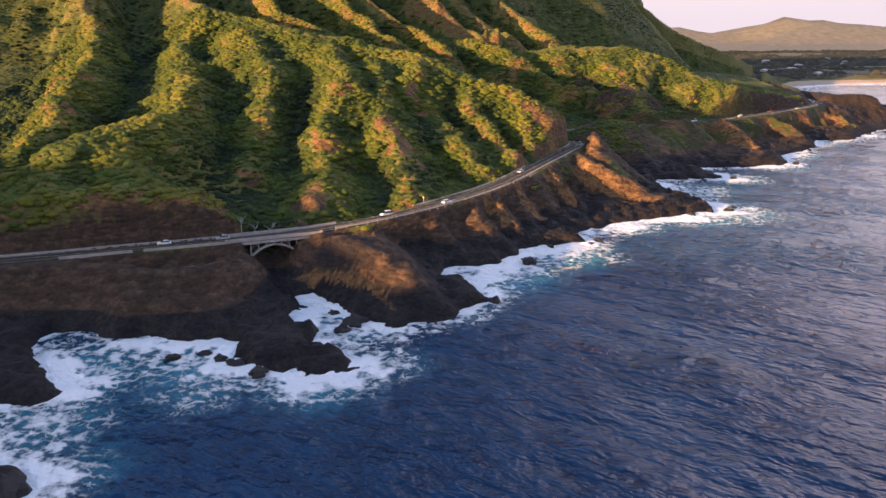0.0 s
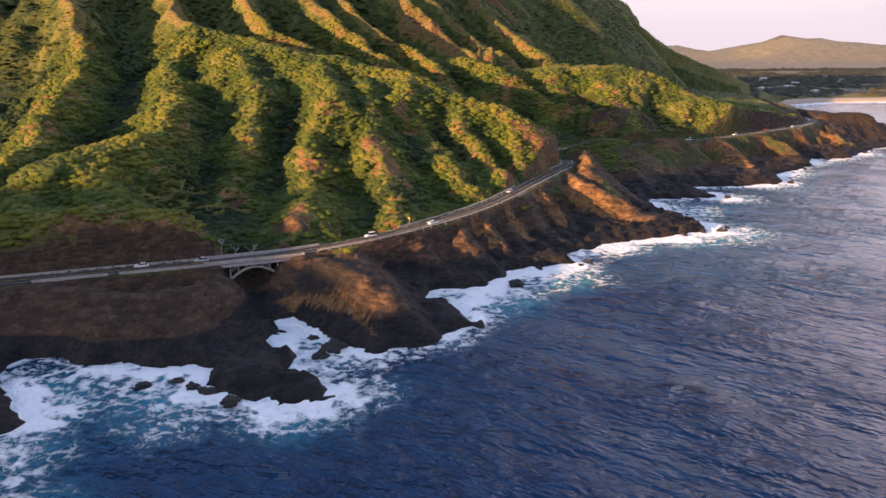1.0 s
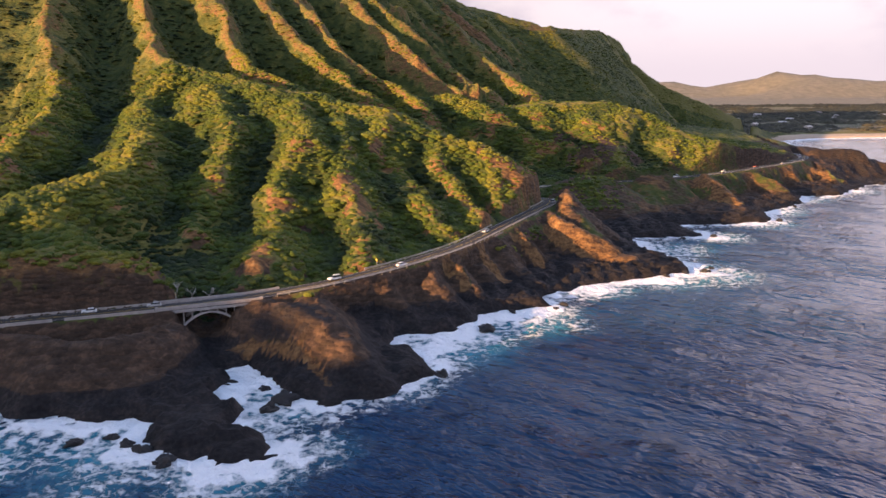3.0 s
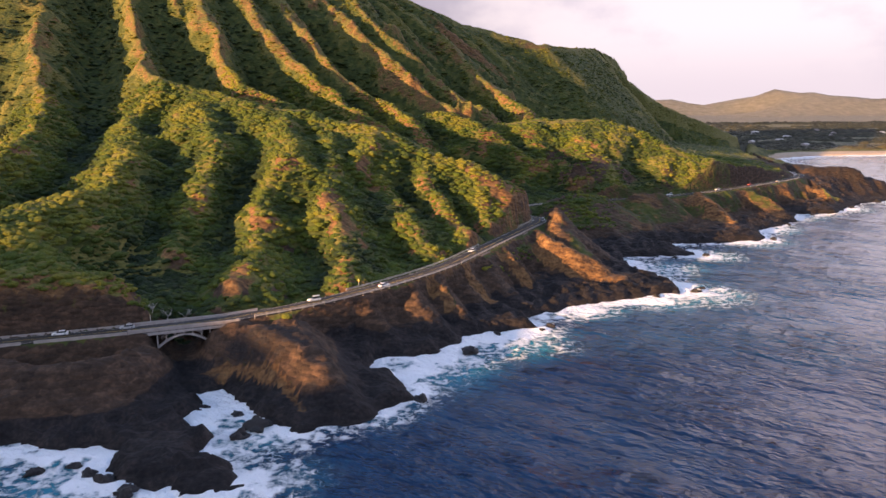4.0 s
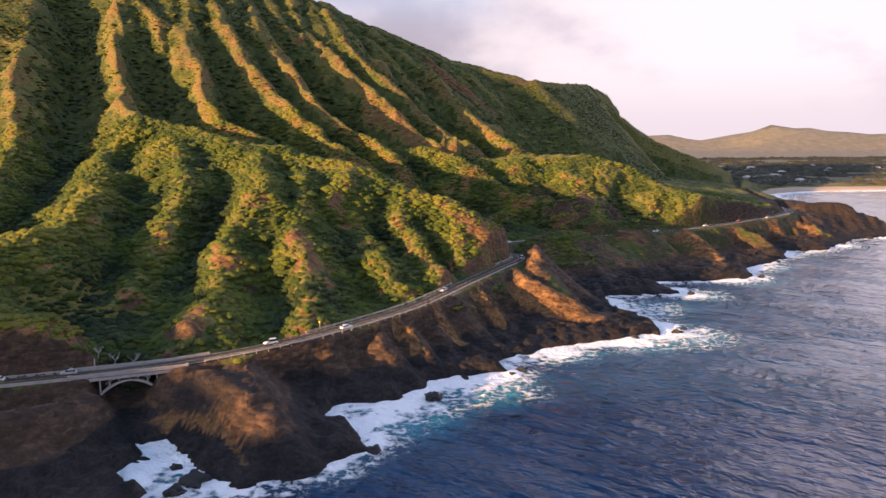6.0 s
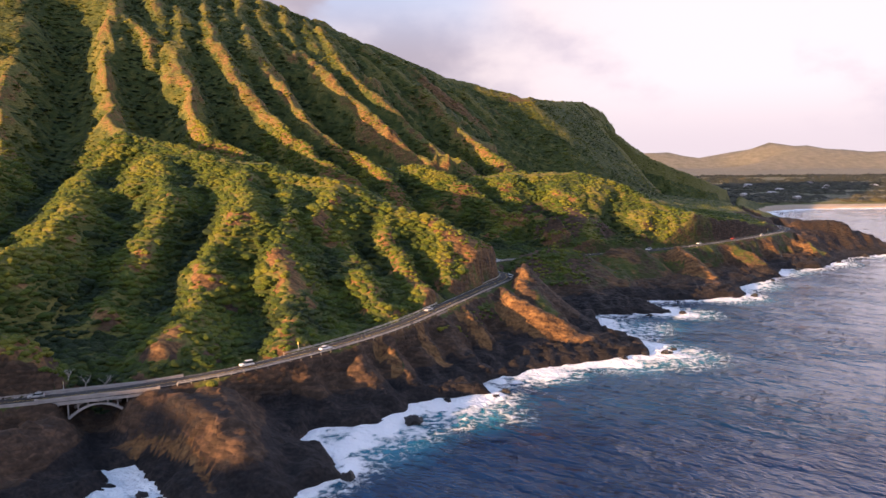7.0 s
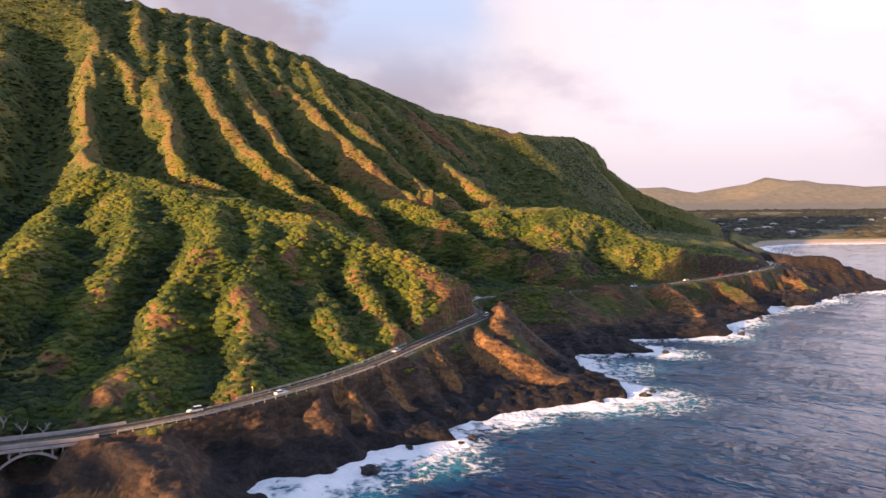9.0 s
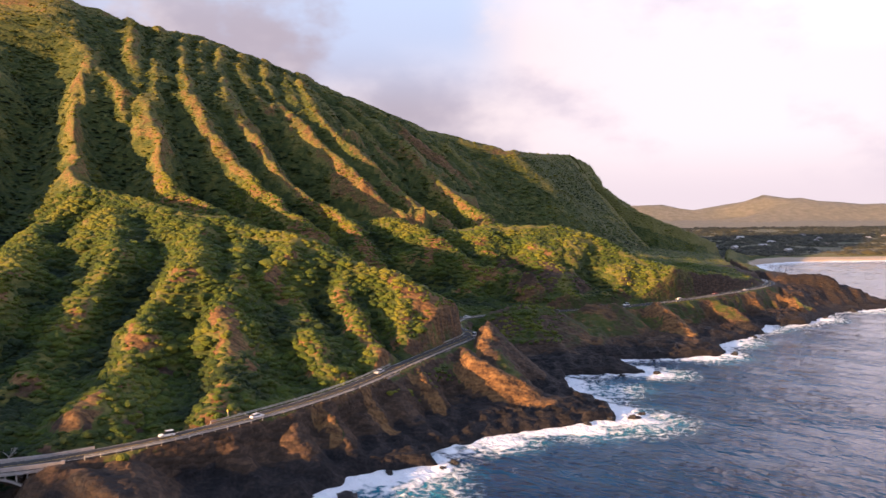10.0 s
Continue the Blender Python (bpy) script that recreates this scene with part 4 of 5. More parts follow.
def scrub(name, label, x0, x1, y0, y1, step, size, sides, rings, thick, seed, grow, tall=0.5, spread=0.28, mat=LEAVES, lift=0.0):
    rng = np.random.default_rng(seed)
    gx, gy = np.meshgrid(np.arange(x0, x1, step), np.arange(y0, y1, step))
    x = (gx + rng.uniform(-0.5, 0.5, gx.shape) * step).ravel()
    y = (gy + rng.uniform(-0.5, 0.5, gx.shape) * step).ravel()
    at = ground_at(x, y)
    z, d, r, st = at(GZ), at(GD), at(GROAD), at(STEEP)
    bare = np.clip(at(A_SOIL) * 0.8 + at(A_STRAW) * 0.2 + at(A_ROCK) * 1.0 + at(A_LAVA) * 3, 0, 3)
    dens = thick + 0.45 * fbm(x, y, 30, 3, seed + 1) - 0.55 * bare
    dens = np.where((d < 24) | (r < 7.5) | (z < 6) & (y < 1000), 0, dens) - (0.35 + 0.5 * smooth(125, 150, x)) * at(GSEA) - (0.55 + 0.95 * at(GSEA)) * at(GBARE) - 0.8 * at(GSEA) * smooth(13, 7, z) - 0.95 * at(A_GRASS) - 1.2 * at(GSEA) * smooth(68, 74, x) * (y < 430)
    keep = (rng.uniform(0, 1, x.shape) < dens) & grow(x, y, z, d)
    x, y, z, st, bare = x[keep], y[keep], z[keep], st[keep], bare[keep]
    s = size * np.exp(rng.normal(-0.05, spread, x.shape)) * (1 - 0.3 * np.clip(bare, 0, 1))
    # leaf tone: drier on crests, hollows darkened as shade put into colour
    tone = np.clip(0.42 + lift + 0.42 * fbm(x, y, 26, 3, seed + 2) + 0.05 * rng.normal(0, 1, x.shape) + 0.15 * bare + 0.15 * np.clip(at(crest)[keep] / 4.0, -1, 1) + 0.3 * np.clip(at(vale_shade)[keep] / 10.0, -1, 0.2), 0, 1)
    shapes = [bush_shape(rng, sides, rings) for _ in range(9)]
    return scatter(name, label, np.stack([x, y, z - 0.12 * s], 1), s, tall * rng.uniform(0.65, 1.35, x.shape), tone, shapes, rng, mat)


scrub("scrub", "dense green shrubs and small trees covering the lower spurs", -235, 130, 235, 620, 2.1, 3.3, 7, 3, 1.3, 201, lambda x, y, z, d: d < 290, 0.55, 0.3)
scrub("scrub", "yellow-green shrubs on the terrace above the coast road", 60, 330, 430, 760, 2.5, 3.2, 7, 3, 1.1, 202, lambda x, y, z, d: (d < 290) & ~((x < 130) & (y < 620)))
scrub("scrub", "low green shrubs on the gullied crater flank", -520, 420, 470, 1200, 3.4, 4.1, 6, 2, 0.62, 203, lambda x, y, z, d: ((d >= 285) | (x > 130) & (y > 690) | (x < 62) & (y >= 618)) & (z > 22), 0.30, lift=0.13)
scrub("grove", "dark green trees on the plain behind the beach", 380, 2300, 1150, 2600, 13.5, 17, 6, 3, 1.2, 204, lambda x, y, z, d: (d > 50) & (z < 30) & (fbm(x, y, 160, 3, 301) > -0.25), mat=GROVE)

# ---- road ----


def offsets(line, w):
    d = np.gradient(line[:, :2], axis=0)
    d /= np.linalg.norm(d, axis=1)[:, None]
    n = np.stack([-d[:, 1], d[:, 0]], 1)
    out = line.copy()
    out[:, :2] += n * w
    return out


def ribbon(bm, line, a, b, top, bottom=None):
    """A strip between two offsets of a line, closed below where bottom is given."""
    L, R = offsets(line, a), offsets(line, b)
    rings = []
    for p, q in zip(L, R):
        ring = [bm.verts.new((p[0], p[1], p[2] + top)), bm.verts.new((q[0], q[1], q[2] + top))]
        if bottom is not None:
            ring += [bm.verts.new((q[0], q[1], q[2] + bottom)), bm.verts.new((p[0], p[1], p[2] + bottom))]
        rings.append(ring)
    k = len(rings[0])
    for r, s in zip(rings, rings[1:]):
        for i in range(k if bottom is not None else 1):
            j = (i + 1) % k
            bm.faces.new((r[i], r[j], s[j], s[i]))
    if bottom is not None:
        bm.faces.new(rings[0][::-1])
        bm.faces.new(rings[-1])
    bmesh.ops.recalc_face_normals(bm, faces=bm.faces)
    return bm


def flat(name, bm, mat):
    me = bpy.data.meshes.new(name)
    bm.to_mesh(me)
    bm.free()
    me.materials.append(mat)
    return new(name, me)


road = tagged(flat("road", ribbon(bmesh.new(), ROAD_LINE, 3.75, -3.75, 0.0, -0.6), ASPHALT), "two-lane asphalt coast road cut into the cliff", "road", kind="structure")
for name, a, b, mat in (("edge_line", 3.32, 3.20, WHITE), ("edge_line", -3.20, -3.32, WHITE), ("centre_line", 0.20, 0.09, YELLOW), ("centre_line", -0.09, -0.20, YELLOW)):
    ob = flat(name, ribbon(bmesh.new(), ROAD_LINE, a, b, 0.03), mat)
    ob.parent = road

# ---- things along the road ----


def thing(name, at, label, category, group="", turn=0.0):
    ob = new(name)
    ob.empty_display_size = 0.5
    ob.matrix_world = Matrix.Translation(at) @ Matrix.Rotation(turn, 4, "Z")
    return tagged(ob, label, category, group)


def station(x, y):
    """Nearest point of the road, its heading, and its row."""
    k = int(np.argmin((ROAD_LINE[:, 0] - x) ** 2 + (ROAD_LINE[:, 1] - y) ** 2))
    a, b = ROAD_LINE[max(k - 1, 0)], ROAD_LINE[min(k + 1, len(ROAD_LINE) - 1)]
    return ROAD_LINE[k], math.atan2(b[1] - a[1], b[0] - a[0]), k


def stretch(p, q):
    return ROAD_LINE[station(*p)[2]:station(*q)[2] + 1]


# the arch bridge
def arch_bridge():
    (ax, ay), (bx, by) = BRIDGE_A, BRIDGE_B
    length, turn = math.hypot(bx - ax, by - ay), math.atan2(by - ay, bx - ax)
    top = 15.85
    br = thing("arch_bridge", (ax, ay, 0), "pale concrete open-spandrel arch bridge over a narrow sea inlet", "bridge", turn=turn)
    part("deck", block(bmesh.new(), (length + 4, 8.9, 0.9), (length / 2, 0, top - 0.75), bevel=0.08), CONCRETE, br)
    spring, span, rise = 3.4, 21.5, 6.4
    crown = top - 1.75

    def arch_z(s):
        return crown - rise * ((s - spring - span / 2) / (span / 2)) ** 2
    for side in (-3.35, 3.35):
        bm = bmesh.new()
        rings = []
        for i in range(25):
            s = spring + span * i / 24
            z, deep = arch_z(s), 0.55 + 0.35 * abs(i - 12) / 12
            rings.append([bm.verts.new(v) for v in ((s, side - 0.5, z), (s, side + 0.5, z), (s, side + 0.5, z - deep), (s, side - 0.5, z - deep))])
        for r, q in zip(rings, rings[1:]):
            for i in range(4):
                bm.faces.new((r[i], r[(i + 1) % 4], q[(i + 1) % 4], q[i]))
        bm.faces.new(rings[0][::-1])
        bm.faces.new(rings[-1])
        bmesh.ops.recalc_face_normals(bm, faces=bm.faces)
        part("arch_rib", bm, CONCRETE, br)
        for k in range(9):
            s = spring + 0.3 + (span - 0.6) * k / 8
            low = arch_z(s) - 0.2
            if top - 1.2 - low > 0.25:
                part("column", block(bmesh.new(), (0.42, 0.7, top - 1.15 - low), (s, side, (top - 1.15 + low) / 2), bevel=0.03), CONCRETE, br)
        part("footing", block(bmesh.new(), (1.3, 1.6, 2.4), (spring - 0.2, side, arch_z(spring) - 0.9), bevel=0.12), CONCRETE, br)
        part("footing", block(bmesh.new(), (1.3, 1.6, 2.4), (spring + span + 0.2, side, arch_z(spring) - 0.9), bevel=0.12), CONCRETE, br)
    for side in (-4.2, 4.2):
        part("parapet", block(bmesh.new(), (length + 3, 0.32, 0.95), (length / 2, side, top + 0.42), bevel=0.04), CONCRETE, br)
        part("coping", block(bmesh.new(), (length + 3.2, 0.5, 0.16), (length / 2, side, top + 0.97), bevel=0.03), CONCRETE, br)
        for s in (-1.6, length + 1.6):
            part("end_post", block(bmesh.new(), (0.9, 0.9, 1.7), (s, side, top + 0.45), bevel=0.06), CONCRETE, br)
    for s in (2.2, length - 1.2):
        part("abutment", block(bmesh.new(), (3.0, 8.2, 5.5), (s - (1.6 if s < 5 else -1.6), 0, top - 3.9), bevel=0.15), CONCRETE, br)
    return br


arch_bridge()


def guard_rail(p, q, side, label, mat, every=4.0, wall=False):
    line = stretch(p, q)
    mid = line[len(line) // 2]
    g = thing("guard_wall" if wall else "guard_rail", (mid[0], mid[1], mid[2]), label, "barrier", "barriers along the coast road")
    local = offsets(line, side) - np.array([mid[0], mid[1], mid[2]])
    if wall:
        part("wall", ribbon(bmesh.new(), local, 0.14, -0.14, 0.52, -0.5), mat, g)
        part("coping", ribbon(bmesh.new(), local, 0.20, -0.20, 0.64, 0.52), mat, g)
        return g
    part("beam", ribbon(bmesh.new(), local, 0.05, -0.05, 0.62, 0.42), mat, g)
    part("top_rail", ribbon(bmesh.new(), local, 0.07, -0.07, 0.95, 0.86), mat, g)
    me = None
    run = np.concatenate([[0], np.cumsum(np.linalg.norm(np.diff(local[:, :2], axis=0), axis=1))])
    for s in np.arange(0, run[-1], every):
        at = [float(np.interp(s, run, local[:, i])) for i in range(3)]
        if me is None:
            post = part("post", block(bmesh.new(), (0.15, 0.15, 1.5), (0, 0, 0.20), bevel=0.02), mat, g)
            me = post.data
        else:
            post = new("post", me)
            post.parent = g
        post.location = at
    return g


guard_rail((-150, 228), (-34, 272), 4.2, "long weathered white concrete wall on the hill side of the road", CONCRETE, wall=True)
guard_rail((-120, 239), (-100, 246), -4.15, "short white concrete barrier at the cliff edge", CONCRETE, wall=True)
guard_rail((-97, 247), (-73, 255), -4.15, "white concrete barrier leading to the bridge", CONCRETE, wall=True)
guard_rail((-38, 269), (28, 331), -4.05, "pale guard rail on posts at the cliff edge", RAIL)
guard_rail((30, 334), (76, 428), -4.05, "white guard rail on posts along the climbing bend", RAIL)
guard_rail((-8, 290), (46, 364), 4.05, "rusty guard rail below the hillside", STEEL)
guard_rail((68, 405), (77, 442), 4.05, "white guard rail inside the bend", RAIL)
guard_rail((66, 462), (92, 510), -4.05, "white guard rail round the inner bend", RAIL)
guard_rail((205, 565), (318, 664), -4.05, "pale guard rail on the headland road", RAIL)
guard_rail((330, 680), (346, 745), 4.05, "pale guard rail by the lookout", RAIL)

# ---- cars ----
GLASS = make_plain("tinted_glass", (0.02, 0.025, 0.03), 0.1, 1.0, 0.12, 0.0, 0.0)
TYRE = make_plain("black_rubber", (0.02, 0.02, 0.02), 0.2, 3.0, 0.9)
LAMP = make_plain("lamp_glass", (0.75, 0.75, 0.72), 0.05, 1.0, 0.2, 0.0, 0.0)
TAIL = make_plain("red_lamp", (0.45, 0.02, 0.02), 0.1, 1.0, 0.25, 0.0, 0.0)
PAINTS = {"white": make_plain("white_paint", (0.80, 0.80, 0.78), 0.04, 0.5, 0.3, 0.0, 0.0), "silver": make_plain("silver_paint", (0.55, 0.56, 0.57), 0.05, 0.5, 0.3, 0.5, 0.0),
          "black": make_plain("black_paint", (0.025, 0.025, 0.028), 0.1, 0.5, 0.25, 0.0, 0.0), "red": make_plain("red_paint", (0.35, 0.03, 0.025), 0.08, 0.5, 0.3, 0.0, 0.0),
          "blue": make_plain("blue_paint", (0.04, 0.09, 0.22), 0.08, 0.5, 0.3, 0.0, 0.0)}


def profile_body(outline, half, inset):
    """A car shell: a side outline drawn across the width, narrower towards its top."""
    bm = bmesh.new()
    hi = max(z for _, z in outline)
    lo = min(z for _, z in outline)
    L = [bm.verts.new((x, half - inset * (z - lo) / (hi - lo), z)) for x, z in outline]
    R = [bm.verts.new((x, -half + inset * (z - lo) / (hi - lo), z)) for x, z in outline]
    n = len(L)
    for i in range(n):
        j = (i + 1) % n
        bm.faces.new((L[i], L[j], R[j], R[i]))
    bm.faces.new(L[::-1])
    bm.faces.new(R)
    bmesh.ops.recalc_face_normals(bm, faces=bm.faces)
    bmesh.ops.bevel(bm, geom=[e for e in bm.edges], offset=0.06, segments=2, affect="EDGES")
    return bm


def car(shape, colour, label):
    c = thing("car", (0, 0, 0), label, "car", "cars on the coast road")
    tall = 1.45 if shape == "sedan" else 1.78
    back = -1.55 if shape == "sedan" else -2.05
    part("body", profile_body([(-2.25, 0.32), (-2.3, 0.62), (-2.2, 0.92), (1.0, 0.95), (2.1, 0.80), (2.28, 0.58), (2.22, 0.32)], 0.90, 0.05), PAINTS[colour], c)
    part("windows", profile_body([(back - 0.25, 0.90), (back + 0.2, tall - 0.1), (0.15, tall - 0.06), (1.05, 0.90)], 0.82, 0.16), GLASS, c)
    part("roof", block(bmesh.new(), (0.2 - back, 1.28, 0.09), ((back + 0.42) / 2, 0, tall - 0.05), bevel=0.04), PAINTS[colour], c)
    for x in (-1.4, 1.4):
        for y in (-0.82, 0.82):
            bm = bmesh.new()
            bmesh.ops.create_cone(bm, cap_ends=True, segments=16, radius1=0.34, radius2=0.34, depth=0.24, matrix=Matrix.Translation((x, y, 0.34)) @ Matrix.Rotation(math.pi / 2, 4, "X"))
            wheel = part("wheel", bm, TYRE, c)
            bm = bmesh.new()
            bmesh.ops.create_cone(bm, cap_ends=True, segments=12, radius1=0.20, radius2=0.17, depth=0.05, matrix=Matrix.Translation((x, y * 1.155, 0.34)) @ Matrix.Rotation(math.pi / 2 * (-1 if y > 0 else 1), 4, "X"))
            part("rim", bm, STEEL, wheel, "dull metal wheel rim")
    for y in (-0.62, 0.62):
        part("headlight", block(bmesh.new(), (0.08, 0.36, 0.16), (2.23, y, 0.68), bevel=0.02), LAMP, c)
        part("tail_light", block(bmesh.new(), (0.08, 0.30, 0.18), (-2.28, y, 0.72), bevel=0.02), TAIL, c)
    return c


def parked(model, x, y, side, back=False, first=False):
    p, turn, _ = station(x, y)
    n = (-math.sin(turn), math.cos(turn))
    m = Matrix.Translation((p[0] + n[0] * side, p[1] + n[1] * side, p[2])) @ Matrix.Rotation(turn + (math.pi if back else 0), 4, "Z")
    if first:
        model.matrix_world = m
        return model
    return copy_thing(model, m)


white_sedan = car("sedan", "white", "white sedan on the coast road beside the guard rail")
parked(white_sedan, 2.5, 301, -1.7, first=True)
white_van = car("van", "white", "white high-roofed car on the coast road")
parked(white_van, -19, 282, 1.7, True, True)
silver = car("sedan", "silver", "silver sedan on the road near the bridge")
parked(silver, -72, 256, 1.7, True, True)
dark = car("van", "black", "black high-roofed car in the shaded bend")
parked(dark, 71, 458, 1.7, True, True)
red = car("sedan", "red", "red sedan on the headland road")
parked(red, 262, 610, 1.7, True, True)
blue = car("van", "blue", "dark blue high-roofed car at the lookout")
parked(blue, 338, 700, 3.0, False, True)
for model, x, y, side, back in ((white_van, 75, 428, -1.7, False), (white_sedan, 72, 446, 1.7, True), (white_sedan, 71, 470, -1.7, False), (white_sedan, 78, 497, -1.7, False),
                                (white_van, 182, 552, 1.7, True), (white_sedan, 226, 580, 1.7, True), 
                                (silver, 290, 636, -1.7, False), (white_van, 337, 690, 3.2, False), (white_sedan, 341, 708, 3.2, False), (silver, 343, 716, 3.2, False), (white_sedan, 345, 726, 3.2, True),
                                (silver, 40, 353, 1.7, True), (white_sedan, -89, 249, 1.7, True)):
    parked(model, x, y, side, back)

# ---- walls, posts, dead trees ----


OLD_CONCRETE = make_plain("stained_concrete", (0.20, 0.165, 0.145), 0.4, 0.4, 0.9)


def retaining_wall(x, y, length, drop):
    p, turn, _ = station(x, y)
    n = (-math.sin(turn), math.cos(turn))
    w = thing("retaining_wall", (p[0] - n[0] * 4.7, p[1] - n[1] * 4.7, p[2] - drop), "stained concrete retaining wall below the road", "wall", "walls below the road", turn)
    bm = bmesh.new()
    vs = [bm.verts.new(v) for v in ((-length / 2, -1.6, 0), (length / 2, -1.6, 0), (length / 2, 0.6, 0), (-length / 2, 0.6, 0), (-length / 2, -0.1, drop - 0.4), (length / 2, -0.1, drop - 0.4), (length / 2, 0.6, drop - 0.4), (-length / 2, 0.6, drop - 0.4))]
    for f in ((0, 3, 2, 1), (4, 5, 6, 7), (0, 1, 5, 4), (1, 2, 6, 5), (2, 3, 7, 6), (3, 0, 4, 7)):
        bm.faces.new([vs[i] for i in f])
    part("face", bm, OLD_CONCRETE, w)
    part("coping", block(bmesh.new(), (length + 0.3, 0.7, 0.3), (0, 0.2, drop - 0.25), bevel=0.04), OLD_CONCRETE, w)


retaining_wall(40, 352, 9, 5.0)
retaining_wall(61, 392, 5, 3.2)


def road_sign(x, y, side):
    p, turn, _ = station(x, y)
    n = (-math.sin(turn), math.cos(turn))
    s = thing("road_sign", (p[0] + n[0] * side, p[1] + n[1] * side, p[2] - 0.2), "small yellow road sign on a steel post", "sign", "signs along the road", turn)
    bm = bmesh.new()
    bmesh.ops.create_cone(bm, cap_ends=True, segments=10, radius1=0.09, radius2=0.09, depth=3.2, matrix=Matrix.Translation((0, 0, 1.6)))
    part("post", bm, STEEL, s)
    part("plate", block(bmesh.new(), (0.06, 0.75, 0.75), (-0.12, 0, 2.7), Matrix.Rotation(math.pi / 4, 3, "X"), bevel=0.01), YELLOW, s)


road_sign(-4, 295, 4.9)
road_sign(-66, 258, 5.2)
road_sign(310, 655, 5.0)


def limb(bm, a, b, r0, r1, sides=6):
    a, b = Vector(a), Vector(b)
    q = (b - a).to_track_quat("Z", "Y").to_matrix()
    rings = []
    for p, r in ((a, r0), (a.lerp(b, 0.5) + Vector((0.12, -0.1, 0.06)) * (b - a).length, (r0 + r1) / 2), (b, r1)):
        rings.append([bm.verts.new(p + q @ Vector((math.cos(t) * r, math.sin(t) * r, 0))) for t in (2 * math.pi * i / sides for i in range(sides))])
    for u, v in zip(rings, rings[1:]):
        for i in range(sides):
            bm.faces.new((u[i], u[(i + 1) % sides], v[(i + 1) % sides], v[i]))
    bm.faces.new(rings[-1])


def dead_tree(x, y, height, seed):
    rng = random.Random(seed)
    z = float(ground_at(np.array([x]), np.array([y]))(GZ)[0])
    t = thing("dead_tree", (x, y, z - 0.2), "bleached bare dead tree above the bridge", "tree", "dead trees by the bridge")
    bm = bmesh.new()
    limb(bm, (0, 0, 0), (0.3, 0.1, height * 0.45), 0.22, 0.15)
    part("trunk", bm, DEADWOOD, t)
    for k in range(6):
        bm = bmesh.new()
        a = rng.uniform(0, 6.28)
        b = (0.3 + math.cos(a) * height * 0.45, 0.1 + math.sin(a) * height * 0.4, height * rng.uniform(0.6, 1.0))
        limb(bm, (0.3, 0.1, height * 0.42), b, 0.13, 0.05)
        for q in range(3):
            c = (b[0] + rng.uniform(-1, 1), b[1] + rng.uniform(-1, 1), b[2] + rng.uniform(0.1, 0.9))
            limb(bm, b, c, 0.05, 0.02, 4)
        part("branch", bm, DEADWOOD, t)


dead_tree(-66, 272, 3.6, 1)
dead_tree(-61, 274, 4.2, 2)
dead_tree(-70, 270, 3.0, 3)

# ---- rocks in the surf ----


def boulder(x, y, z, size, seed):
    rng = np.random.default_rng(seed)
    bm = bmesh.new()
    bmesh.ops.create_icosphere(bm, subdivisions=3, radius=1.0)
    for v in bm.verts:
        n = noise.fractal(v.co * 1.3 + Vector((seed * 3.1, 0, 0)), 1.0, 2.0, 4)
        crack = abs(noise.noise(v.co * 2.7 + Vector((0, seed * 1.7, 0))))
        v.co *= 0.9 + 0.6 * n + 0.5 * crack
        v.co.z = v.co.z * 0.85
    bmesh.ops.scale(bm, vec=(size, size * rng.uniform(0.6, 0.9), size * 0.8), verts=bm.verts)
    me = bpy.data.meshes.new("rock")
    bm.to_mesh(me)
    bm.free()
    me.materials.append(BASALT)
    ob = new("rock", me)
    ob.location, ob.rotation_euler = (x, y, z), (0, 0, rng.uniform(0, 6.28))
    tagged(ob, "wet black lava rock standing in the white surf", "rock", "rocks in the surf")


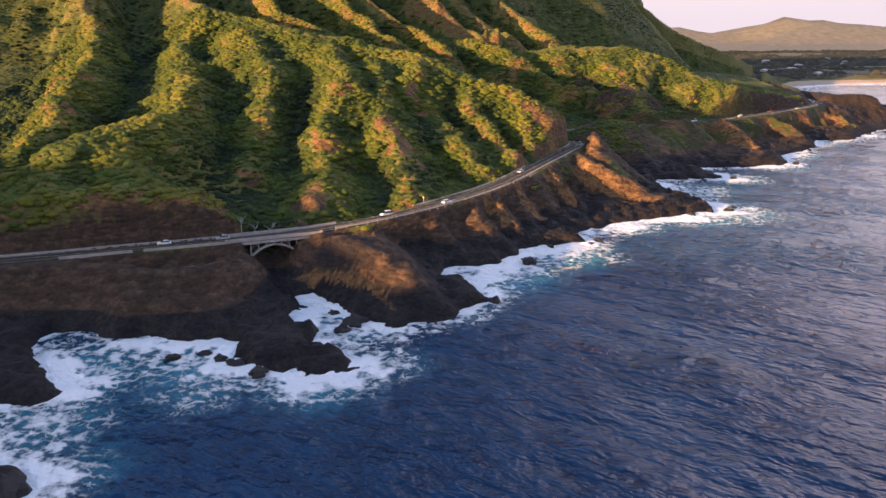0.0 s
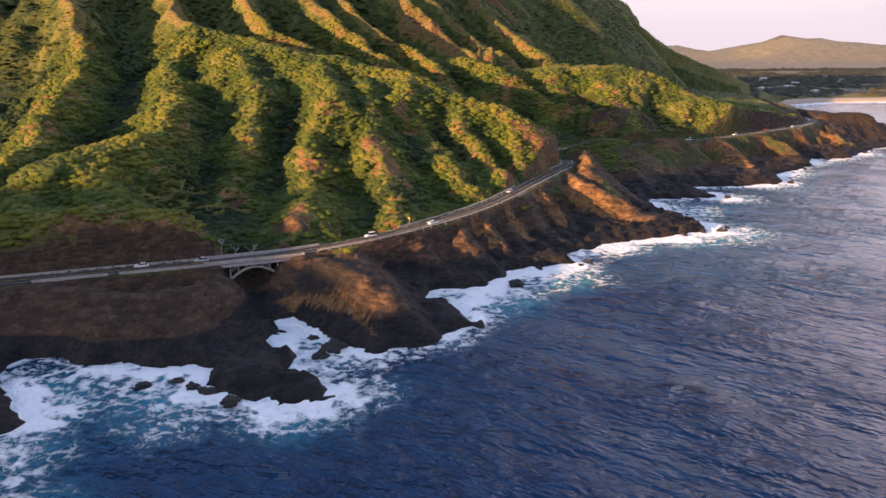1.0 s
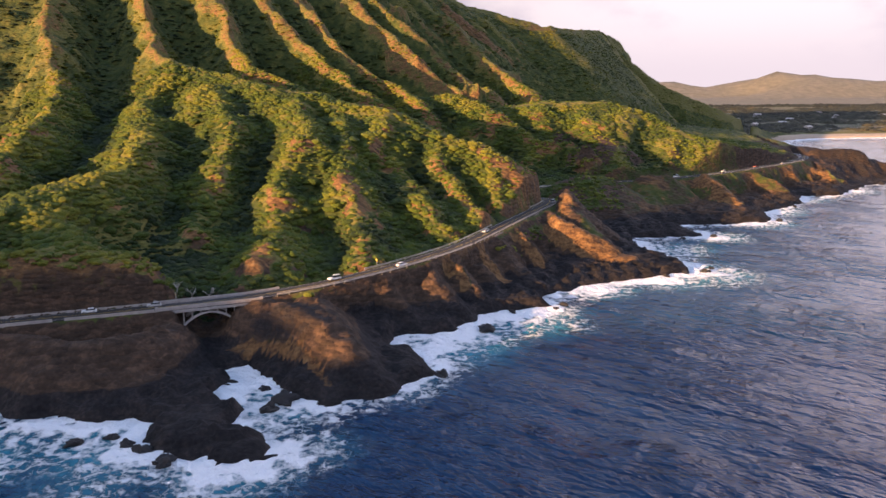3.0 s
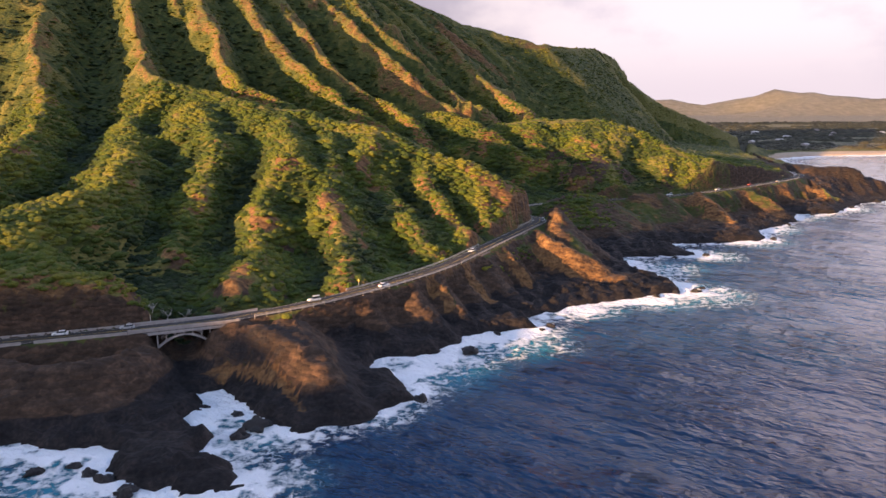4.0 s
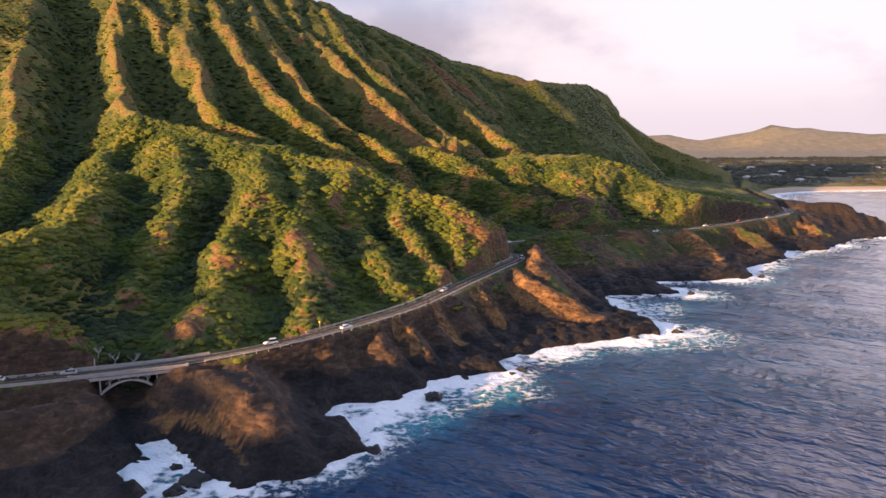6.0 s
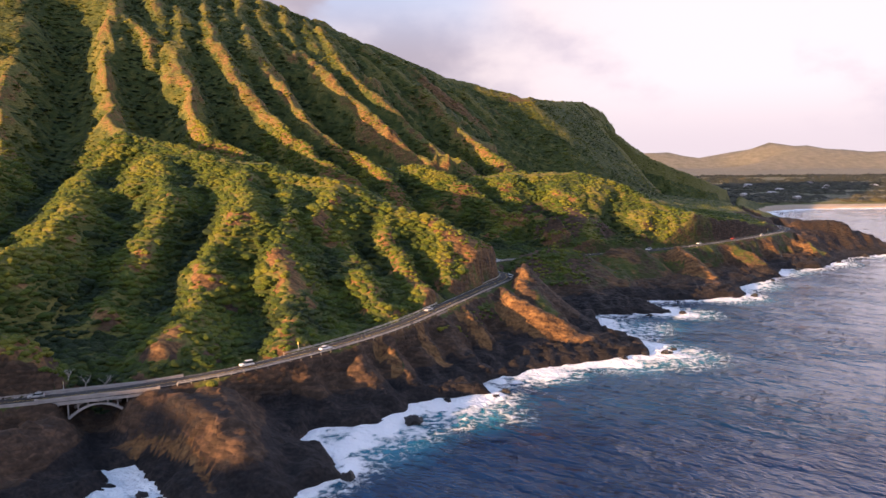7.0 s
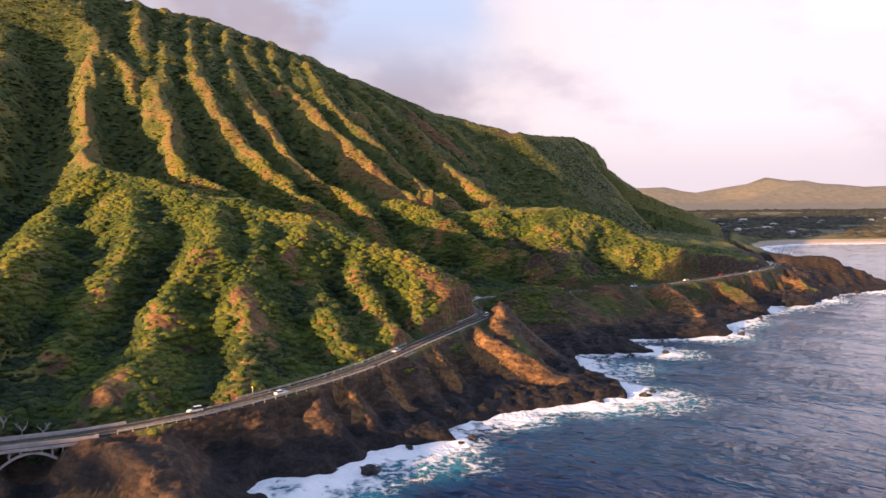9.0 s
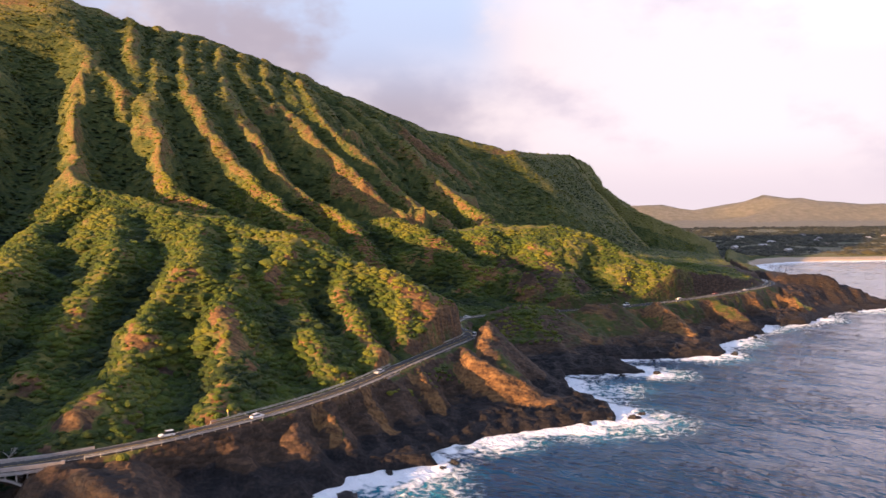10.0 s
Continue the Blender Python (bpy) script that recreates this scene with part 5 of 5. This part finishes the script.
for i, (x, y, s) in enumerate(((-28, 212, 2.6), (-25, 218, 3.4), (-32, 226, 2.0), (-53, 189, 2.4), (-58, 192, 2.0), (-46, 183, 2.8), (-71, 193, 2.2), (-82, 130, 5.0), (34, 278, 3.2), (45, 299, 1.8), (62, 303, 1.6),
                               (66, 308, 2.0), (152, 436, 1.6), (170, 440, 2.4), (138, 360, 2.4), (129, 358, 2.0), (143, 366, 1.6), (118, 352, 1.7), (-63, 196, 1.8), (18, 236, 2.2), (228, 489, 2.2), (262, 543, 2.0),
                               (300, 590, 2.4), (346, 621, 2.6), (384, 655, 3.0), (452, 694, 4.0))):
    boulder(x, y, 0.0, s, 400 + i)

# ---- houses on the plain ----
WALLS = [make_plain("cream_wall", (0.34, 0.32, 0.29), 0.08, 0.2, 0.8), make_plain("white_wall", (0.48, 0.47, 0.45), 0.06, 0.2, 0.8)]
ROOFS = [make_plain("grey_roof", (0.26, 0.24, 0.23), 0.2, 0.3, 0.8), make_plain("pale_roof", (0.48, 0.46, 0.43), 0.1, 0.3, 0.7)]


def house(x, y, w, d, h, turn, k):
    z = float(ground_at(np.array([x]), np.array([y]))(GZ)[0])
    o = thing("house", (x, y, z - 0.3), "small pale house among trees on the plain behind the beach", "house", "houses on the plain", turn)
    part("wall", block(bmesh.new(), (w, d, h), (0, 0, h / 2)), WALLS[k % 2], o)
    bm = bmesh.new()
    e = 0.7
    vs = [bm.verts.new(v) for v in ((-w / 2 - e, -d / 2 - e, h), (w / 2 + e, -d / 2 - e, h), (w / 2 + e, d / 2 + e, h), (-w / 2 - e, d / 2 + e, h), (-w / 2 - e, 0, h + d * 0.28), (w / 2 + e, 0, h + d * 0.28))]
    for f in ((0, 1, 5, 4), (2, 3, 4, 5), (3, 0, 4), (1, 2, 5), (0, 3, 2, 1)):
        bm.faces.new([vs[i] for i in f])
    part("roof", bm, ROOFS[(k // 2) % 2], o)
    for s in (-0.28, 0.0, 0.28):
        part("window", block(bmesh.new(), (w * 0.14, 0.12, 1.3), (w * s, -d / 2 - 0.03, h * 0.58)), GLASS, o)


for i, (x, y) in enumerate(((611, 1757), (567, 1461), (587, 1421), (754, 1820), (942, 1917), (839, 1639), (640, 1329), (665, 1486),
                            (905, 1760), (700, 1700), (1010, 1760), (730, 1600), (1100, 1850))):
    house(x, y, 11 + (i * 7) % 8, 8, 3.6, 0.3 * ((i * 5) % 7), i)
